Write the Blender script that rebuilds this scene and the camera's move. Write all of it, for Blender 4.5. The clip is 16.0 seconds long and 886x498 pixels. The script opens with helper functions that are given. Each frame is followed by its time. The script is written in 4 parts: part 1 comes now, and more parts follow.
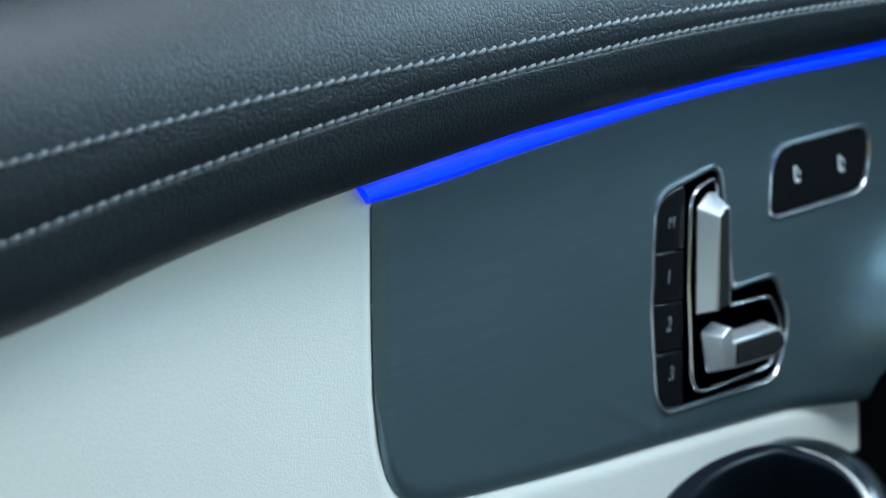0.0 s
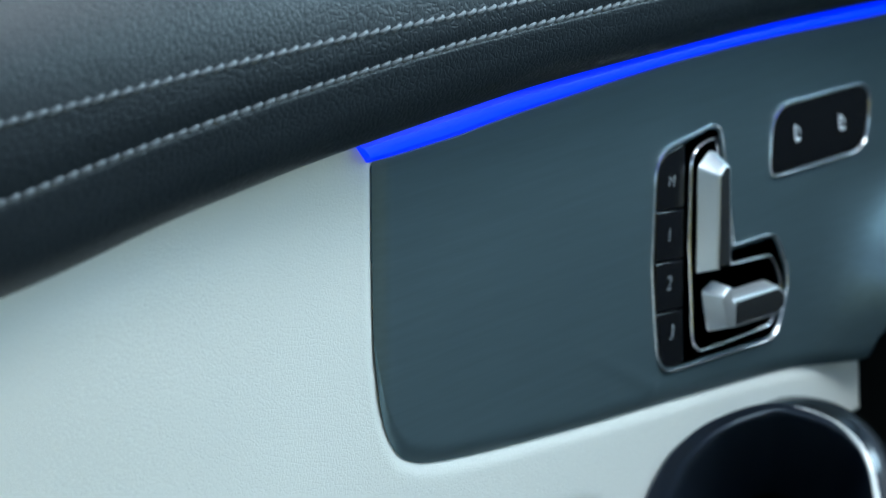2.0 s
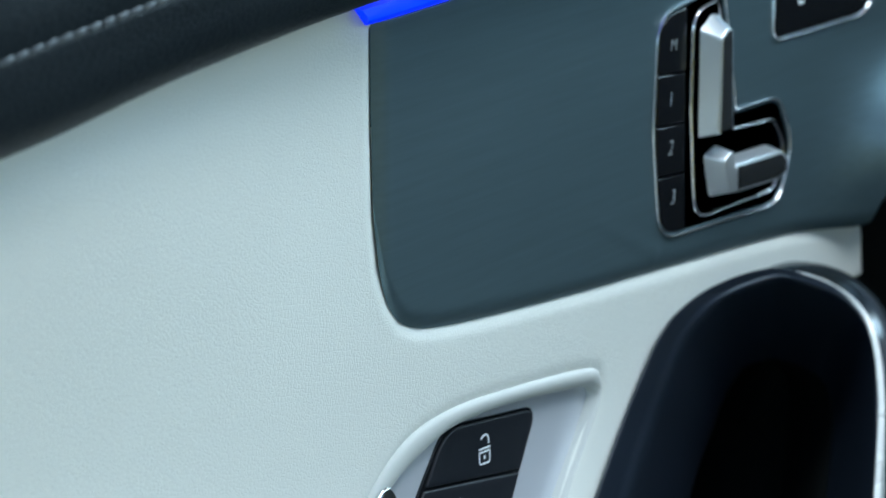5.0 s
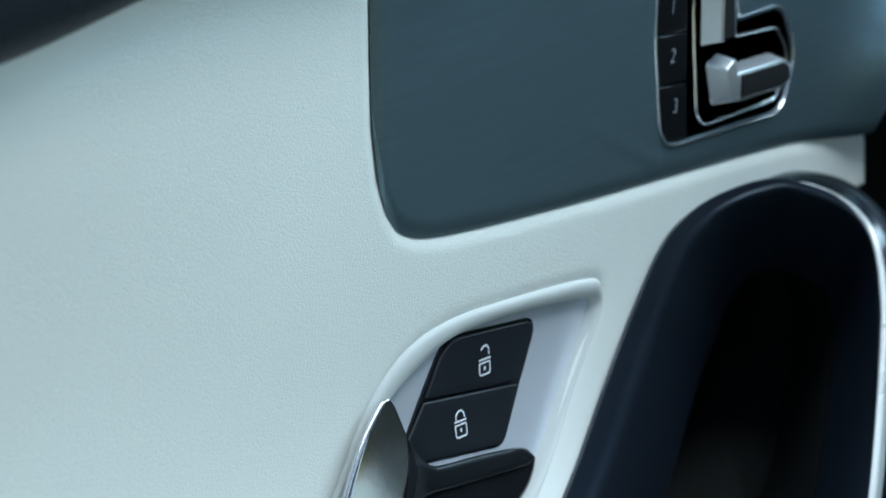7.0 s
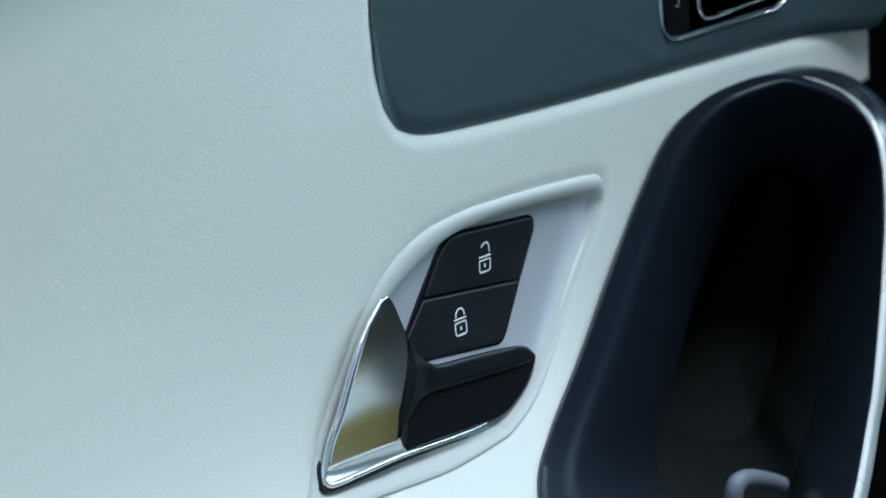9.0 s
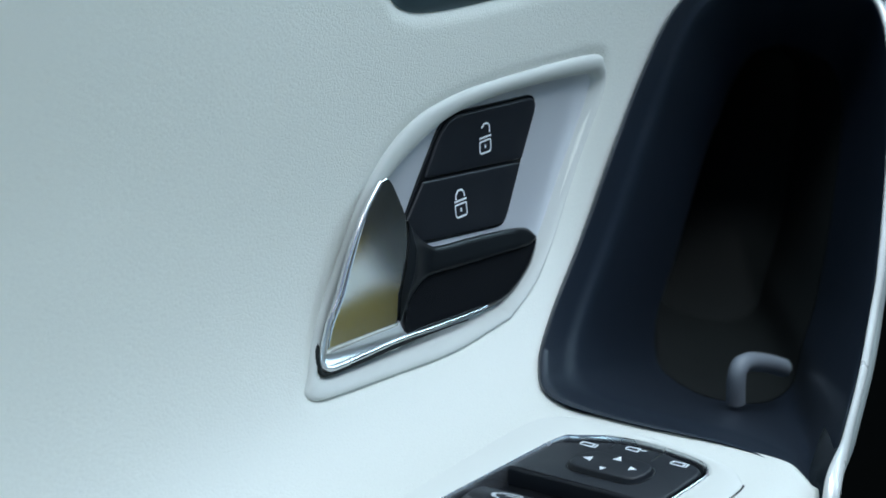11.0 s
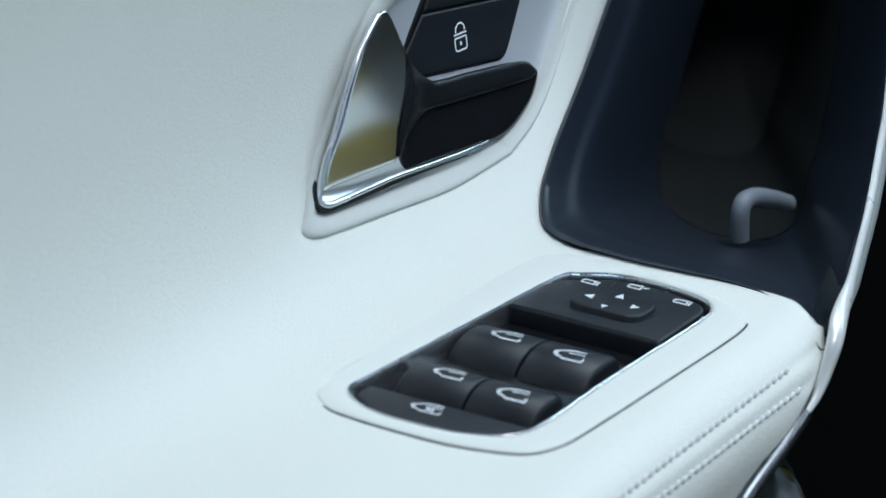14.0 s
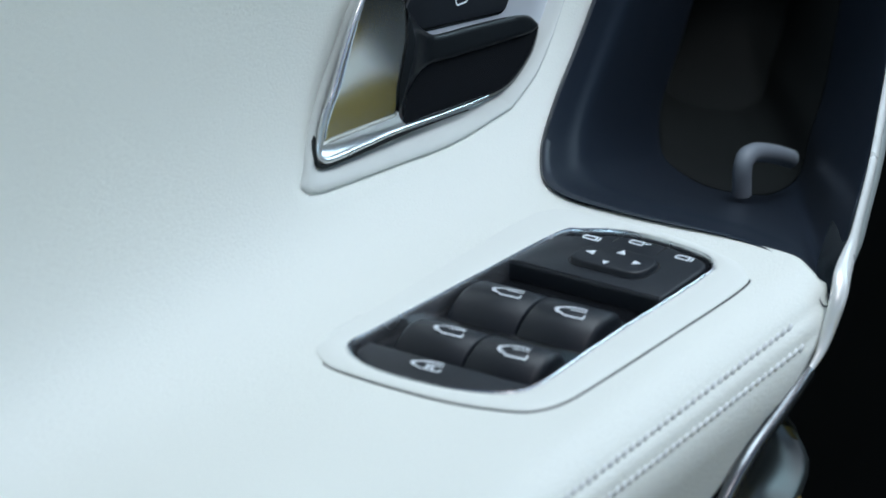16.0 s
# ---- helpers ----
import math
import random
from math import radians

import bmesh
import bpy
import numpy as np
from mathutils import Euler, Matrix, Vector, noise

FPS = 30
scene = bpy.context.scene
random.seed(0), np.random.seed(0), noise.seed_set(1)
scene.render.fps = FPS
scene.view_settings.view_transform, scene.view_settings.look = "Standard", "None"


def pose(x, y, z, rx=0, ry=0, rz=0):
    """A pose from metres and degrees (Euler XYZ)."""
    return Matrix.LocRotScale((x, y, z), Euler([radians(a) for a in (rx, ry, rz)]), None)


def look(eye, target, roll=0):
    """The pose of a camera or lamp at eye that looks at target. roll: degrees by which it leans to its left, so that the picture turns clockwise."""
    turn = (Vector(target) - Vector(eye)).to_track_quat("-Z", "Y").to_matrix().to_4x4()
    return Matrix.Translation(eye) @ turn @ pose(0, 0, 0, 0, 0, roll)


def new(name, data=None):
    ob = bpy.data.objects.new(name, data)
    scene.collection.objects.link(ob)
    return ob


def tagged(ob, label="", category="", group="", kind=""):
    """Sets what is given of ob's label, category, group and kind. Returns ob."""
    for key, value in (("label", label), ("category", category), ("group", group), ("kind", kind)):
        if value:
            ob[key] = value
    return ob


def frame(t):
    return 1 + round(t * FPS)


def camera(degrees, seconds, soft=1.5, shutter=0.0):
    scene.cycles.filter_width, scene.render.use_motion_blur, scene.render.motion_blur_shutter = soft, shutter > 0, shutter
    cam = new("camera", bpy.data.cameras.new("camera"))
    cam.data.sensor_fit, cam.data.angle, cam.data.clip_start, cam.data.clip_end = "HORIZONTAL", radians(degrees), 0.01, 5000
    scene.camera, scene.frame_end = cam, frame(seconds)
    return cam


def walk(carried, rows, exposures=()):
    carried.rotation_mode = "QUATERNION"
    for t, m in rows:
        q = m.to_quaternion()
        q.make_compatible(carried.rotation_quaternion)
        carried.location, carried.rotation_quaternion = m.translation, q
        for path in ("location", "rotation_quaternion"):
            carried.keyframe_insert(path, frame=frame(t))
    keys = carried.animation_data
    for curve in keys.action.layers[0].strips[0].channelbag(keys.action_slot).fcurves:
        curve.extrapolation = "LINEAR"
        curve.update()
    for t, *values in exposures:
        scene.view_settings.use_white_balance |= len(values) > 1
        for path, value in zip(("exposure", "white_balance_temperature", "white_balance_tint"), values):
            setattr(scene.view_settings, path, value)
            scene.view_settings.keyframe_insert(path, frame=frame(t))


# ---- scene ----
H = 0.95          # height of the camera's first place above the cabin floor


# ---- camera and walk ----
cam = camera(16.0, 16.0)
# seconds, x, y, z, pitch, heading
ROWS = [
    (0.0, 0.0000, 0.0000, 0.9500, -12.970, -55.000),
    (0.5, -0.0003, -0.0002, 0.9501, -13.035, -54.999),
    (1.0, -0.0002, -0.0002, 0.9501, -13.167, -55.000),
    (1.5, 0.0000, 0.0000, 0.9500, -13.403, -54.999),
    (2.0, 0.0005, 0.0004, 0.9498, -13.714, -55.000),
    (2.5, 0.0013, 0.0009, 0.9495, -14.054, -54.999),
    (3.0, 0.0022, 0.0015, 0.9491, -14.475, -55.003),
    (3.5, 0.0034, 0.0023, 0.9486, -14.868, -54.995),
    (4.0, 0.0047, 0.0033, 0.9480, -15.307, -54.999),
    (6.5, 0.0135, 0.0094, 0.9443, -17.332, -55.007),
    (7.0, 0.0156, 0.0109, 0.9434, -17.759, -55.008),
    (7.5, 0.0178, 0.0124, 0.9425, -18.172, -55.010),
    (8.0, 0.0200, 0.0140, 0.9416, -18.628, -55.012),
    (8.5, 0.0223, 0.0156, 0.9406, -19.109, -55.020),
    (9.0, 0.0247, 0.0173, 0.9396, -19.637, -55.016),
    (11.5, 0.0364, 0.0255, 0.9347, -22.365, -55.024),
    (12.0, 0.0386, 0.0270, 0.9338, -22.917, -55.024),
    (12.5, 0.0408, 0.0286, 0.9328, -23.453, -55.019),
    (13.0, 0.0429, 0.0300, 0.9320, -23.991, -55.021),
    (13.5, 0.0449, 0.0315, 0.9311, -24.446, -55.021),
    (14.0, 0.0468, 0.0328, 0.9303, -24.868, -55.030),
    (14.5, 0.0486, 0.0340, 0.9296, -25.172, -55.022),
    (15.0, 0.0502, 0.0352, 0.9289, -25.421, -55.024),
    (15.5, 0.0517, 0.0362, 0.9283, -25.614, -55.027),
    (16.0, 0.0530, 0.0371, 0.9277, -25.724, -55.026),
]

walk(cam, [(t, pose(x, y, z, 90 + p, 0, h)) for t, x, y, z, p, h in ROWS],
     exposures=[(0.0, 0.10, 6050, 10), (4.0, 0.05, 6050, 10), (7.0, -0.10, 5950, 9), (11.5, -0.38, 6050, 12), (16.0, -0.40, 6250, 15)])
cam.data.dof.use_dof = True
cam.data.dof.focus_distance = 1.0
cam.data.dof.aperture_fstop = 15.0

# ---- world, sun, lights ----
world = bpy.data.worlds.new("sky")
scene.world = world
world.use_nodes = True
wn = world.node_tree.nodes
sky = wn.new("ShaderNodeTexSky")
sky.sky_type = "NISHITA"
sky.sun_disc = False
sky.sun_elevation, sky.sun_rotation = radians(50), radians(120)
world.node_tree.links.new(sky.outputs["Color"], wn["Background"].inputs["Color"])
wn["Background"].inputs["Strength"].default_value = 0.10


def lamp(name, kind, energy, color, m, size=None, size_y=None, angle=None):
    data = bpy.data.lights.new(name, kind)
    data.energy, data.color = energy, color
    if size:
        data.shape, data.size, data.size_y = "RECTANGLE", size, size_y or size
    if angle:
        data.angle = radians(angle)
    ob = new(name, data)
    ob.matrix_world = m
    return ob


lamp("sun", "SUN", 0.6, (1.0, 0.96, 0.9), look((-1, -2, 4), (0, 0, 0)), angle=12)
lamp("roof_daylight", "AREA", 7.8, (0.80, 0.94, 0.98), look((1.02, 0.37, 1.30), (0.98, 0.37, 0)), 0.6, 0.36)
lamp("window_daylight", "AREA", 1.6, (0.62, 0.90, 1.0), look((0.85, -1.0, 0.96), (0.85, 0.6, 0.75)), 1.9, 0.48)
lamp("windscreen_daylight", "AREA", 14.0, (0.62, 0.90, 1.0), look((1.93, 0.12, 0.18 + H), (0.9, 0.3, -0.3 + H)), 1.1, 0.35)
lamp("rear_daylight", "AREA", 4.3, (0.60, 0.89, 1.0), look((-1.25, -0.25, 1.12), (0.9, 0.45, 0.6)), 1.0, 0.35)


# ---- materials ----


def material(name, color, rough=0.5, metal=0.0, coat=0.0, spec=0.5):
    m = bpy.data.materials.new(name)
    m.use_nodes = True
    b = m.node_tree.nodes["Principled BSDF"]
    b.inputs["Base Color"].default_value = (*color, 1)
    b.inputs["Roughness"].default_value = rough
    b.inputs["Metallic"].default_value = metal
    b.inputs["Coat Weight"].default_value = coat
    b.inputs["Specular IOR Level"].default_value = spec
    return m


def mottled(m, color, vary, scale, rough=None, rvary=0.1, bump=0.0, bscale=800.0, cells=False, stretch=(1, 1, 1), dist=0.0005):
    """Adds wide mottling of colour and roughness and a fine relief."""
    t = m.node_tree
    b = t.nodes["Principled BSDF"]
    tc = t.nodes.new("ShaderNodeTexCoord")
    mp = t.nodes.new("ShaderNodeMapping")
    mp.inputs["Scale"].default_value = stretch
    t.links.new(tc.outputs["Object"], mp.inputs["Vector"])
    n = t.nodes.new("ShaderNodeTexNoise")
    n.inputs["Scale"].default_value, n.inputs["Detail"].default_value = scale, 5
    t.links.new(mp.outputs["Vector"], n.inputs["Vector"])
    r = t.nodes.new("ShaderNodeMix")
    r.data_type = "RGBA"
    r.inputs[6].default_value = (*[c * (1 - vary) for c in color], 1)
    r.inputs[7].default_value = (*[min(c * (1 + vary), 1) for c in color], 1)
    t.links.new(n.outputs["Fac"], r.inputs[0])
    t.links.new(r.outputs[2], b.inputs["Base Color"])
    if rough is not None:
        mr = t.nodes.new("ShaderNodeMapRange")
        mr.inputs["To Min"].default_value, mr.inputs["To Max"].default_value = rough - rvary, rough + rvary
        t.links.new(n.outputs["Fac"], mr.inputs["Value"])
        t.links.new(mr.outputs["Result"], b.inputs["Roughness"])
    if bump:
        if cells:
            f = t.nodes.new("ShaderNodeTexVoronoi")
            f.feature = "DISTANCE_TO_EDGE"
            f.inputs["Scale"].default_value = bscale
            w = t.nodes.new("ShaderNodeTexNoise")
            w.inputs["Scale"].default_value = bscale * 0.5
            t.links.new(mp.outputs["Vector"], w.inputs["Vector"])
            add = t.nodes.new("ShaderNodeMix")
            add.data_type = "VECTOR"
            add.inputs[0].default_value = 0.0012
            t.links.new(mp.outputs["Vector"], add.inputs[4])
            t.links.new(w.outputs["Color"], add.inputs[5])
            t.links.new(add.outputs[1], f.inputs["Vector"])
            ramp = t.nodes.new("ShaderNodeMapRange")
            ramp.inputs["From Max"].default_value = 0.17
            ramp.interpolation_type = "SMOOTHSTEP"
            t.links.new(f.outputs["Distance"], ramp.inputs["Value"])
            out = ramp.outputs["Result"]
        else:
            f = t.nodes.new("ShaderNodeTexNoise")
            f.inputs["Scale"].default_value, f.inputs["Detail"].default_value = bscale, 3
            t.links.new(mp.outputs["Vector"], f.inputs["Vector"])
            out = f.outputs["Fac"]
        bp = t.nodes.new("ShaderNodeBump")
        bp.inputs["Strength"].default_value, bp.inputs["Distance"].default_value = bump, dist
        t.links.new(out, bp.inputs["Height"])
        t.links.new(bp.outputs["Normal"], b.inputs["Normal"])
    return m


WHITE = (0.75, 0.77, 0.72)
white_leather = mottled(material("white_leather", WHITE), WHITE, 0.03, 14, 0.5, 0.06, 0.26, 660, True, dist=0.00025)
bezel_paint = mottled(material("white_satin_plastic", (0.58, 0.605, 0.58)), (0.58, 0.605, 0.58), 0.02, 40, 0.56, 0.04, 0.08, 3000, dist=0.0001)
white_plastic = mottled(material("white_moulded_plastic", (0.73, 0.75, 0.71)), (0.73, 0.75, 0.71), 0.02, 40, 0.5, 0.04, 0.08, 3000, dist=0.0001)
black_leather = mottled(material("black_leather", (0.013, 0.019, 0.024), spec=0.17), (0.012, 0.0175, 0.022), 0.2, 20, 0.42, 0.05, 0.24, 440, True, dist=0.0005)
soft_black = mottled(material("soft_black_plastic", (0.010, 0.0125, 0.017)), (0.010, 0.0125, 0.017), 0.2, 25, 0.33, 0.05, 0.35, 1500, dist=0.00015)
deep_black = mottled(material("black_lining", (0.012, 0.0145, 0.0145), spec=0.2), (0.012, 0.0145, 0.0145), 0.2, 25, 0.6, 0.05, 0.3, 1500, dist=0.0002)
key_black = mottled(material("black_key_plastic", (0.008, 0.0105, 0.0155), spec=0.4), (0.008, 0.0105, 0.0155), 0.15, 60, 0.44, 0.05, 0.45, 2600, dist=0.00012)
rim_black = mottled(material("grained_black_plastic", (0.0125, 0.0192, 0.031), spec=0.6), (0.0125, 0.0192, 0.031), 0.15, 25, 0.36, 0.04, 0.35, 1500, dist=0.00015)
knob_metal = mottled(material("brushed_knob_metal", (0.62, 0.66, 0.68), metal=0.7), (0.62, 0.66, 0.68), 0.03, 40, 0.32, 0.03)
strip_metal = mottled(material("pale_satin_metal", (0.80, 0.82, 0.80), metal=0.25), (0.80, 0.82, 0.80), 0.03, 40, 0.28, 0.03)
flank_metal = mottled(material("grey_satin_metal", (0.50, 0.55, 0.54), metal=0.5), (0.50, 0.55, 0.54), 0.03, 40, 0.34, 0.03)
gloss_black = mottled(material("gloss_black", (0.008, 0.009, 0.011)), (0.008, 0.009, 0.011), 0.2, 40, 0.14, 0.03)
brushed = mottled(material("brushed_dark_metal", (0.116, 0.177, 0.206), metal=0.6), (0.116, 0.177, 0.206), 0.13, 500, 0.38, 0.05, 0.25, 900, stretch=(0.05, 1, 1), dist=0.0002)
shell_black = mottled(material("satin_black_shell", (0.05, 0.066, 0.075), metal=0.7), (0.05, 0.066, 0.075), 0.2, 40, 0.22, 0.03)
grey_plastic = mottled(material("grey_plastic", (0.20, 0.23, 0.265)), (0.20, 0.23, 0.265), 0.05, 60, 0.5, 0.05)
silver_paint = mottled(material("silver_white_paint", (0.60, 0.63, 0.68), metal=0.35), (0.60, 0.63, 0.68), 0.02, 60, 0.36, 0.03, 0.05, 3000, dist=0.0001)
lever_metal = mottled(material("polished_lever_metal", (0.69, 0.70, 0.67), metal=1.0), (0.69, 0.70, 0.67), 0.02, 30, 0.23, 0.02)
# lever metal again, its dark cabin reflections put into a near-black base colour
dark_reflect = mottled(material("dark_reflect_metal", (0.008, 0.010, 0.012), spec=0.22), (0.008, 0.010, 0.012), 0.1, 40, 0.30, 0.03)
chrome = mottled(material("polished_chrome", (0.82, 0.83, 0.84), metal=1.0), (0.82, 0.83, 0.84), 0.02, 30, 0.10, 0.02)
satin = mottled(material("satin_silver", (0.74, 0.76, 0.78), metal=0.95), (0.74, 0.76, 0.78), 0.02, 30, 0.27, 0.02)
dark_chrome = mottled(material("dark_satin_metal", (0.16, 0.17, 0.18), metal=0.9), (0.16, 0.17, 0.18), 0.05, 60, 0.26, 0.04)
legend = mottled(material("white_legend_paint", (0.78, 0.82, 0.86), 0.5), (0.78, 0.82, 0.86), 0.04, 900, 0.5, 0.05)
legend_grey = mottled(material("grey_legend_paint", (0.36, 0.40, 0.42), 0.5), (0.36, 0.40, 0.42), 0.04, 900, 0.5, 0.05)
thread = mottled(material("grey_thread", (0.13, 0.155, 0.17)), (0.13, 0.155, 0.17), 0.15, 900, 0.7, 0.1)
white_thread = mottled(material("white_thread", (0.68, 0.70, 0.70)), (0.68, 0.70, 0.70), 0.1, 900, 0.7, 0.1)
cup_metal = mottled(material("satin_grey_metal", (0.11, 0.125, 0.125), metal=0.9), (0.11, 0.125, 0.125), 0.05, 60, 0.34, 0.04)
brass = mottled(material("brass_edge", (0.45, 0.32, 0.10), metal=0.9), (0.45, 0.32, 0.10), 0.05, 60, 0.3, 0.04)
cabin_dark = mottled(material("cabin_lining", (0.045, 0.050, 0.058)), (0.045, 0.050, 0.058), 0.2, 12, 0.8, 0.1, 0.2, 600)
tan_leather = mottled(material("tan_leather", (0.80, 0.55, 0.045)), (0.80, 0.55, 0.045), 0.1, 12, 0.5, 0.05, 0.3, 700, True, dist=0.0002)

blue_glow = bpy.data.materials.new("blue_light")
blue_glow.use_nodes = True
_b = blue_glow.node_tree.nodes["Principled BSDF"]
_b.inputs["Base Color"].default_value = (0.01, 0.03, 0.3, 1)
_b.inputs["Emission Color"].default_value = (0.0, 0.045, 1.0, 1)
_b.inputs["Emission Strength"].default_value = 1.1

blue_core = blue_glow.copy()
blue_core.name = "bright_blue_light"
blue_core.node_tree.nodes["Principled BSDF"].inputs["Emission Color"].default_value = (0.0, 0.04, 1.0, 1)
blue_glow.node_tree.nodes["Principled BSDF"].inputs["Emission Color"].default_value = (0.0, 0.015, 0.9, 1)

# ---- mesh helpers ----


def thing(name, base, label, category, group="", kind=""):
    ob = new(name)
    ob.empty_display_size = 0.02
    ob.location = (base[0], base[1], base[2] + H)
    return tagged(ob, label, category, group, kind)


def world_place(ob):
    p = Vector(ob.location)
    while ob.parent:
        ob = ob.parent
        p += Vector(ob.location)
    return p


def part(name, bm, mat, parent=None, label="", sharp=38):
    """Links a bmesh, given in the door's own metres, as one mesh under parent."""
    off = world_place(parent) if parent else Vector((0, 0, 0))
    bmesh.ops.translate(bm, vec=Vector((0, 0, H)) - off, verts=bm.verts)
    bmesh.ops.recalc_face_normals(bm, faces=bm.faces)
    for f in bm.faces:
        f.smooth = True
    for e in bm.edges:
        if len(e.link_faces) == 2 and e.calc_face_angle(0) > radians(sharp):
            e.smooth = False
    me = bpy.data.meshes.new(name)
    bm.to_mesh(me)
    bm.free()
    me.materials.append(mat)
    ob = new(name, me)
    ob.parent = parent
    return tagged(ob, label)


def catmull(pts, n, closed=False):
    """n points, evenly spaced, on a smooth curve through pts."""
    pts = [Vector(p) for p in pts]
    k = len(pts)
    fine = []
    for i in range(k if closed else k - 1):
        if closed:
            a, b, c, d = (pts[(i + j - 1) % k] for j in range(4))
        else:
            a, b, c, d = pts[max(i - 1, 0)], pts[i], pts[i + 1], pts[min(i + 2, k - 1)]
        for s in range(16):
            u = s / 16
            fine.append(0.5 * (2 * b + (c - a) * u + (2 * a - 5 * b + 4 * c - d) * u * u + (3 * b - a - 3 * c + d) * u ** 3))
    fine.append(pts[0].copy() if closed else pts[-1].copy())
    acc = [0.0]
    for p, q in zip(fine, fine[1:]):
        acc.append(acc[-1] + (q - p).length)
    out, j = [], 0
    for i in range(n):
        want = acc[-1] * i / (n if closed else n - 1)
        while j < len(acc) - 2 and acc[j + 1] < want:
            j += 1
        f = (want - acc[j]) / max(acc[j + 1] - acc[j], 1e-9)
        out.append(fine[j].lerp(fine[j + 1], min(f, 1)))
    return out


def paired(pts, per=8):
    """A closed smooth curve with the same number of steps between each pair of points."""
    k = len(pts)
    P = [Vector(p) for p in pts]
    out = []
    for i in range(k):
        a, b, c, d = (P[(i + j - 1) % k] for j in range(4))
        for s in range(per):
            u = s / per
            out.append(0.5 * (2 * b + (c - a) * u + (2 * a - 5 * b + 4 * c - d) * u * u + (3 * b - a - 3 * c + d) * u ** 3))
    return out


def rounded(corners, seg=6):
    """A closed outline from corners (x, y, radius)."""
    out = []
    k = len(corners)
    for i in range(k):
        p = Vector(corners[i][:2])
        a, b = Vector(corners[i - 1][:2]) - p, Vector(corners[(i + 1) % k][:2]) - p
        r = corners[i][2]
        if r <= 0:
            out.append(p)
            continue
        half = a.angle(b) / 2
        cut = min(r / math.tan(half), a.length * 0.49, b.length * 0.49)
        p0, p1 = p + a.normalized() * cut, p + b.normalized() * cut
        for s in range(seg + 1):
            u = s / seg
            out.append(p0 * (1 - u) ** 2 + p * 2 * u * (1 - u) + p1 * u * u)
    return out


def area2(o):
    return 0.5 * sum(p.x * q.y - q.x * p.y for p, q in zip(o, o[1:] + o[:1]))


def inset(o, d):
    """The outline moved inwards by d."""
    s = 1 if area2(o) > 0 else -1
    out = []
    k = len(o)
    for i in range(k):
        a, b = (o[i] - o[i - 1]), (o[(i + 1) % k] - o[i])
        na = Vector((-a.y, a.x)) if a.length < 1e-9 else Vector((-a.y, a.x)).normalized()
        nb = Vector((-b.y, b.x)) if b.length < 1e-9 else Vector((-b.y, b.x)).normalized()
        m = na + nb
        m = m.normalized() if m.length > 1e-6 else na
        c = max(m.dot(na), 0.5)
        out.append(o[i] + m * (s * d / c))
    return out


def loft(bm, loops, closed=True, cap0=False, cap1=False, wrap=False):
    rows = [[bm.verts.new(p) for p in lp] for lp in loops]
    n = len(rows[0])
    pairs = list(zip(rows, rows[1:])) + ([(rows[-1], rows[0])] if wrap else [])
    for a, b in pairs:
        for i in range(n if closed else n - 1):
            j = (i + 1) % n
            bm.faces.new((a[i], a[j], b[j], b[i]))
    if cap0:
        bm.faces.new(list(reversed(rows[0])))
    if cap1:
        bm.faces.new(rows[-1])
    return bm


def wall_y(z):
    """The inner face of the door insert at the height z: upright, then sweeping out into the armrest."""
    q = min(max((-0.33 - z) / 0.104, 0.0), 1.0)
    return 0.50 + 0.07 * (1 - q ** 3) ** (1 / 3)


ZA = -0.434       # top of the armrest


def on_wall(u, v, w):
    return Vector((u, wall_y(v) - w, v))


def on_arm(u, v, w):
    return Vector((u, v, ZA + w))


def plate(o, put, w0, w1, bevel=0.0006, dome=0.0, follow=False):
    """A solid plate of the outline o from depth w0 to w1 with rounded front edges."""
    bm = bmesh.new()
    loops = [[put(p.x, p.y, w0) for p in o], [put(p.x, p.y, w1 - bevel) for p in o]]
    for f in (0.35, 0.75, 1.0):
        a = f * math.pi / 2
        oo = inset(o, bevel * (1 - math.cos(a)))
        loops.append([put(p.x, p.y, w1 - bevel + bevel * math.sin(a)) for p in oo])
    if dome:
        oo = inset(o, bevel * 3)
        loops.append([put(p.x, p.y, w1 + dome) for p in oo])
    if follow:      # more loops, so that the face keeps to a curved wall
        c = sum(o, Vector((0, 0))) / len(o)
        for f in (0.3, 0.6, 0.9):
            loops.append([put(*p.lerp(c, f), w1 + dome) for p in inset(o, bevel)])
    return loft(bm, loops, True, True, True)


def frame_ring(o, width, put, w0, w1, inner_w=None, steps=5):
    """A rounded frame round the outline o, width wide inwards."""
    bm = bmesh.new()
    loops = [[put(p.x, p.y, w0) for p in o]]
    for i in range(steps + 1):
        a = math.pi * i / steps
        oo = inset(o, width * (1 - math.cos(a)) / 2)
        w = w1 * math.sin(a) + (w0 if i <= steps / 2 else (inner_w if inner_w is not None else w0)) * (1 - math.sin(a))
        loops.append([put(p.x, p.y, w) for p in oo])
    oo = inset(o, width)
    loops.append([put(p.x, p.y, (inner_w if inner_w is not None else w0) - 0.002) for p in oo])
    return loft(bm, loops)


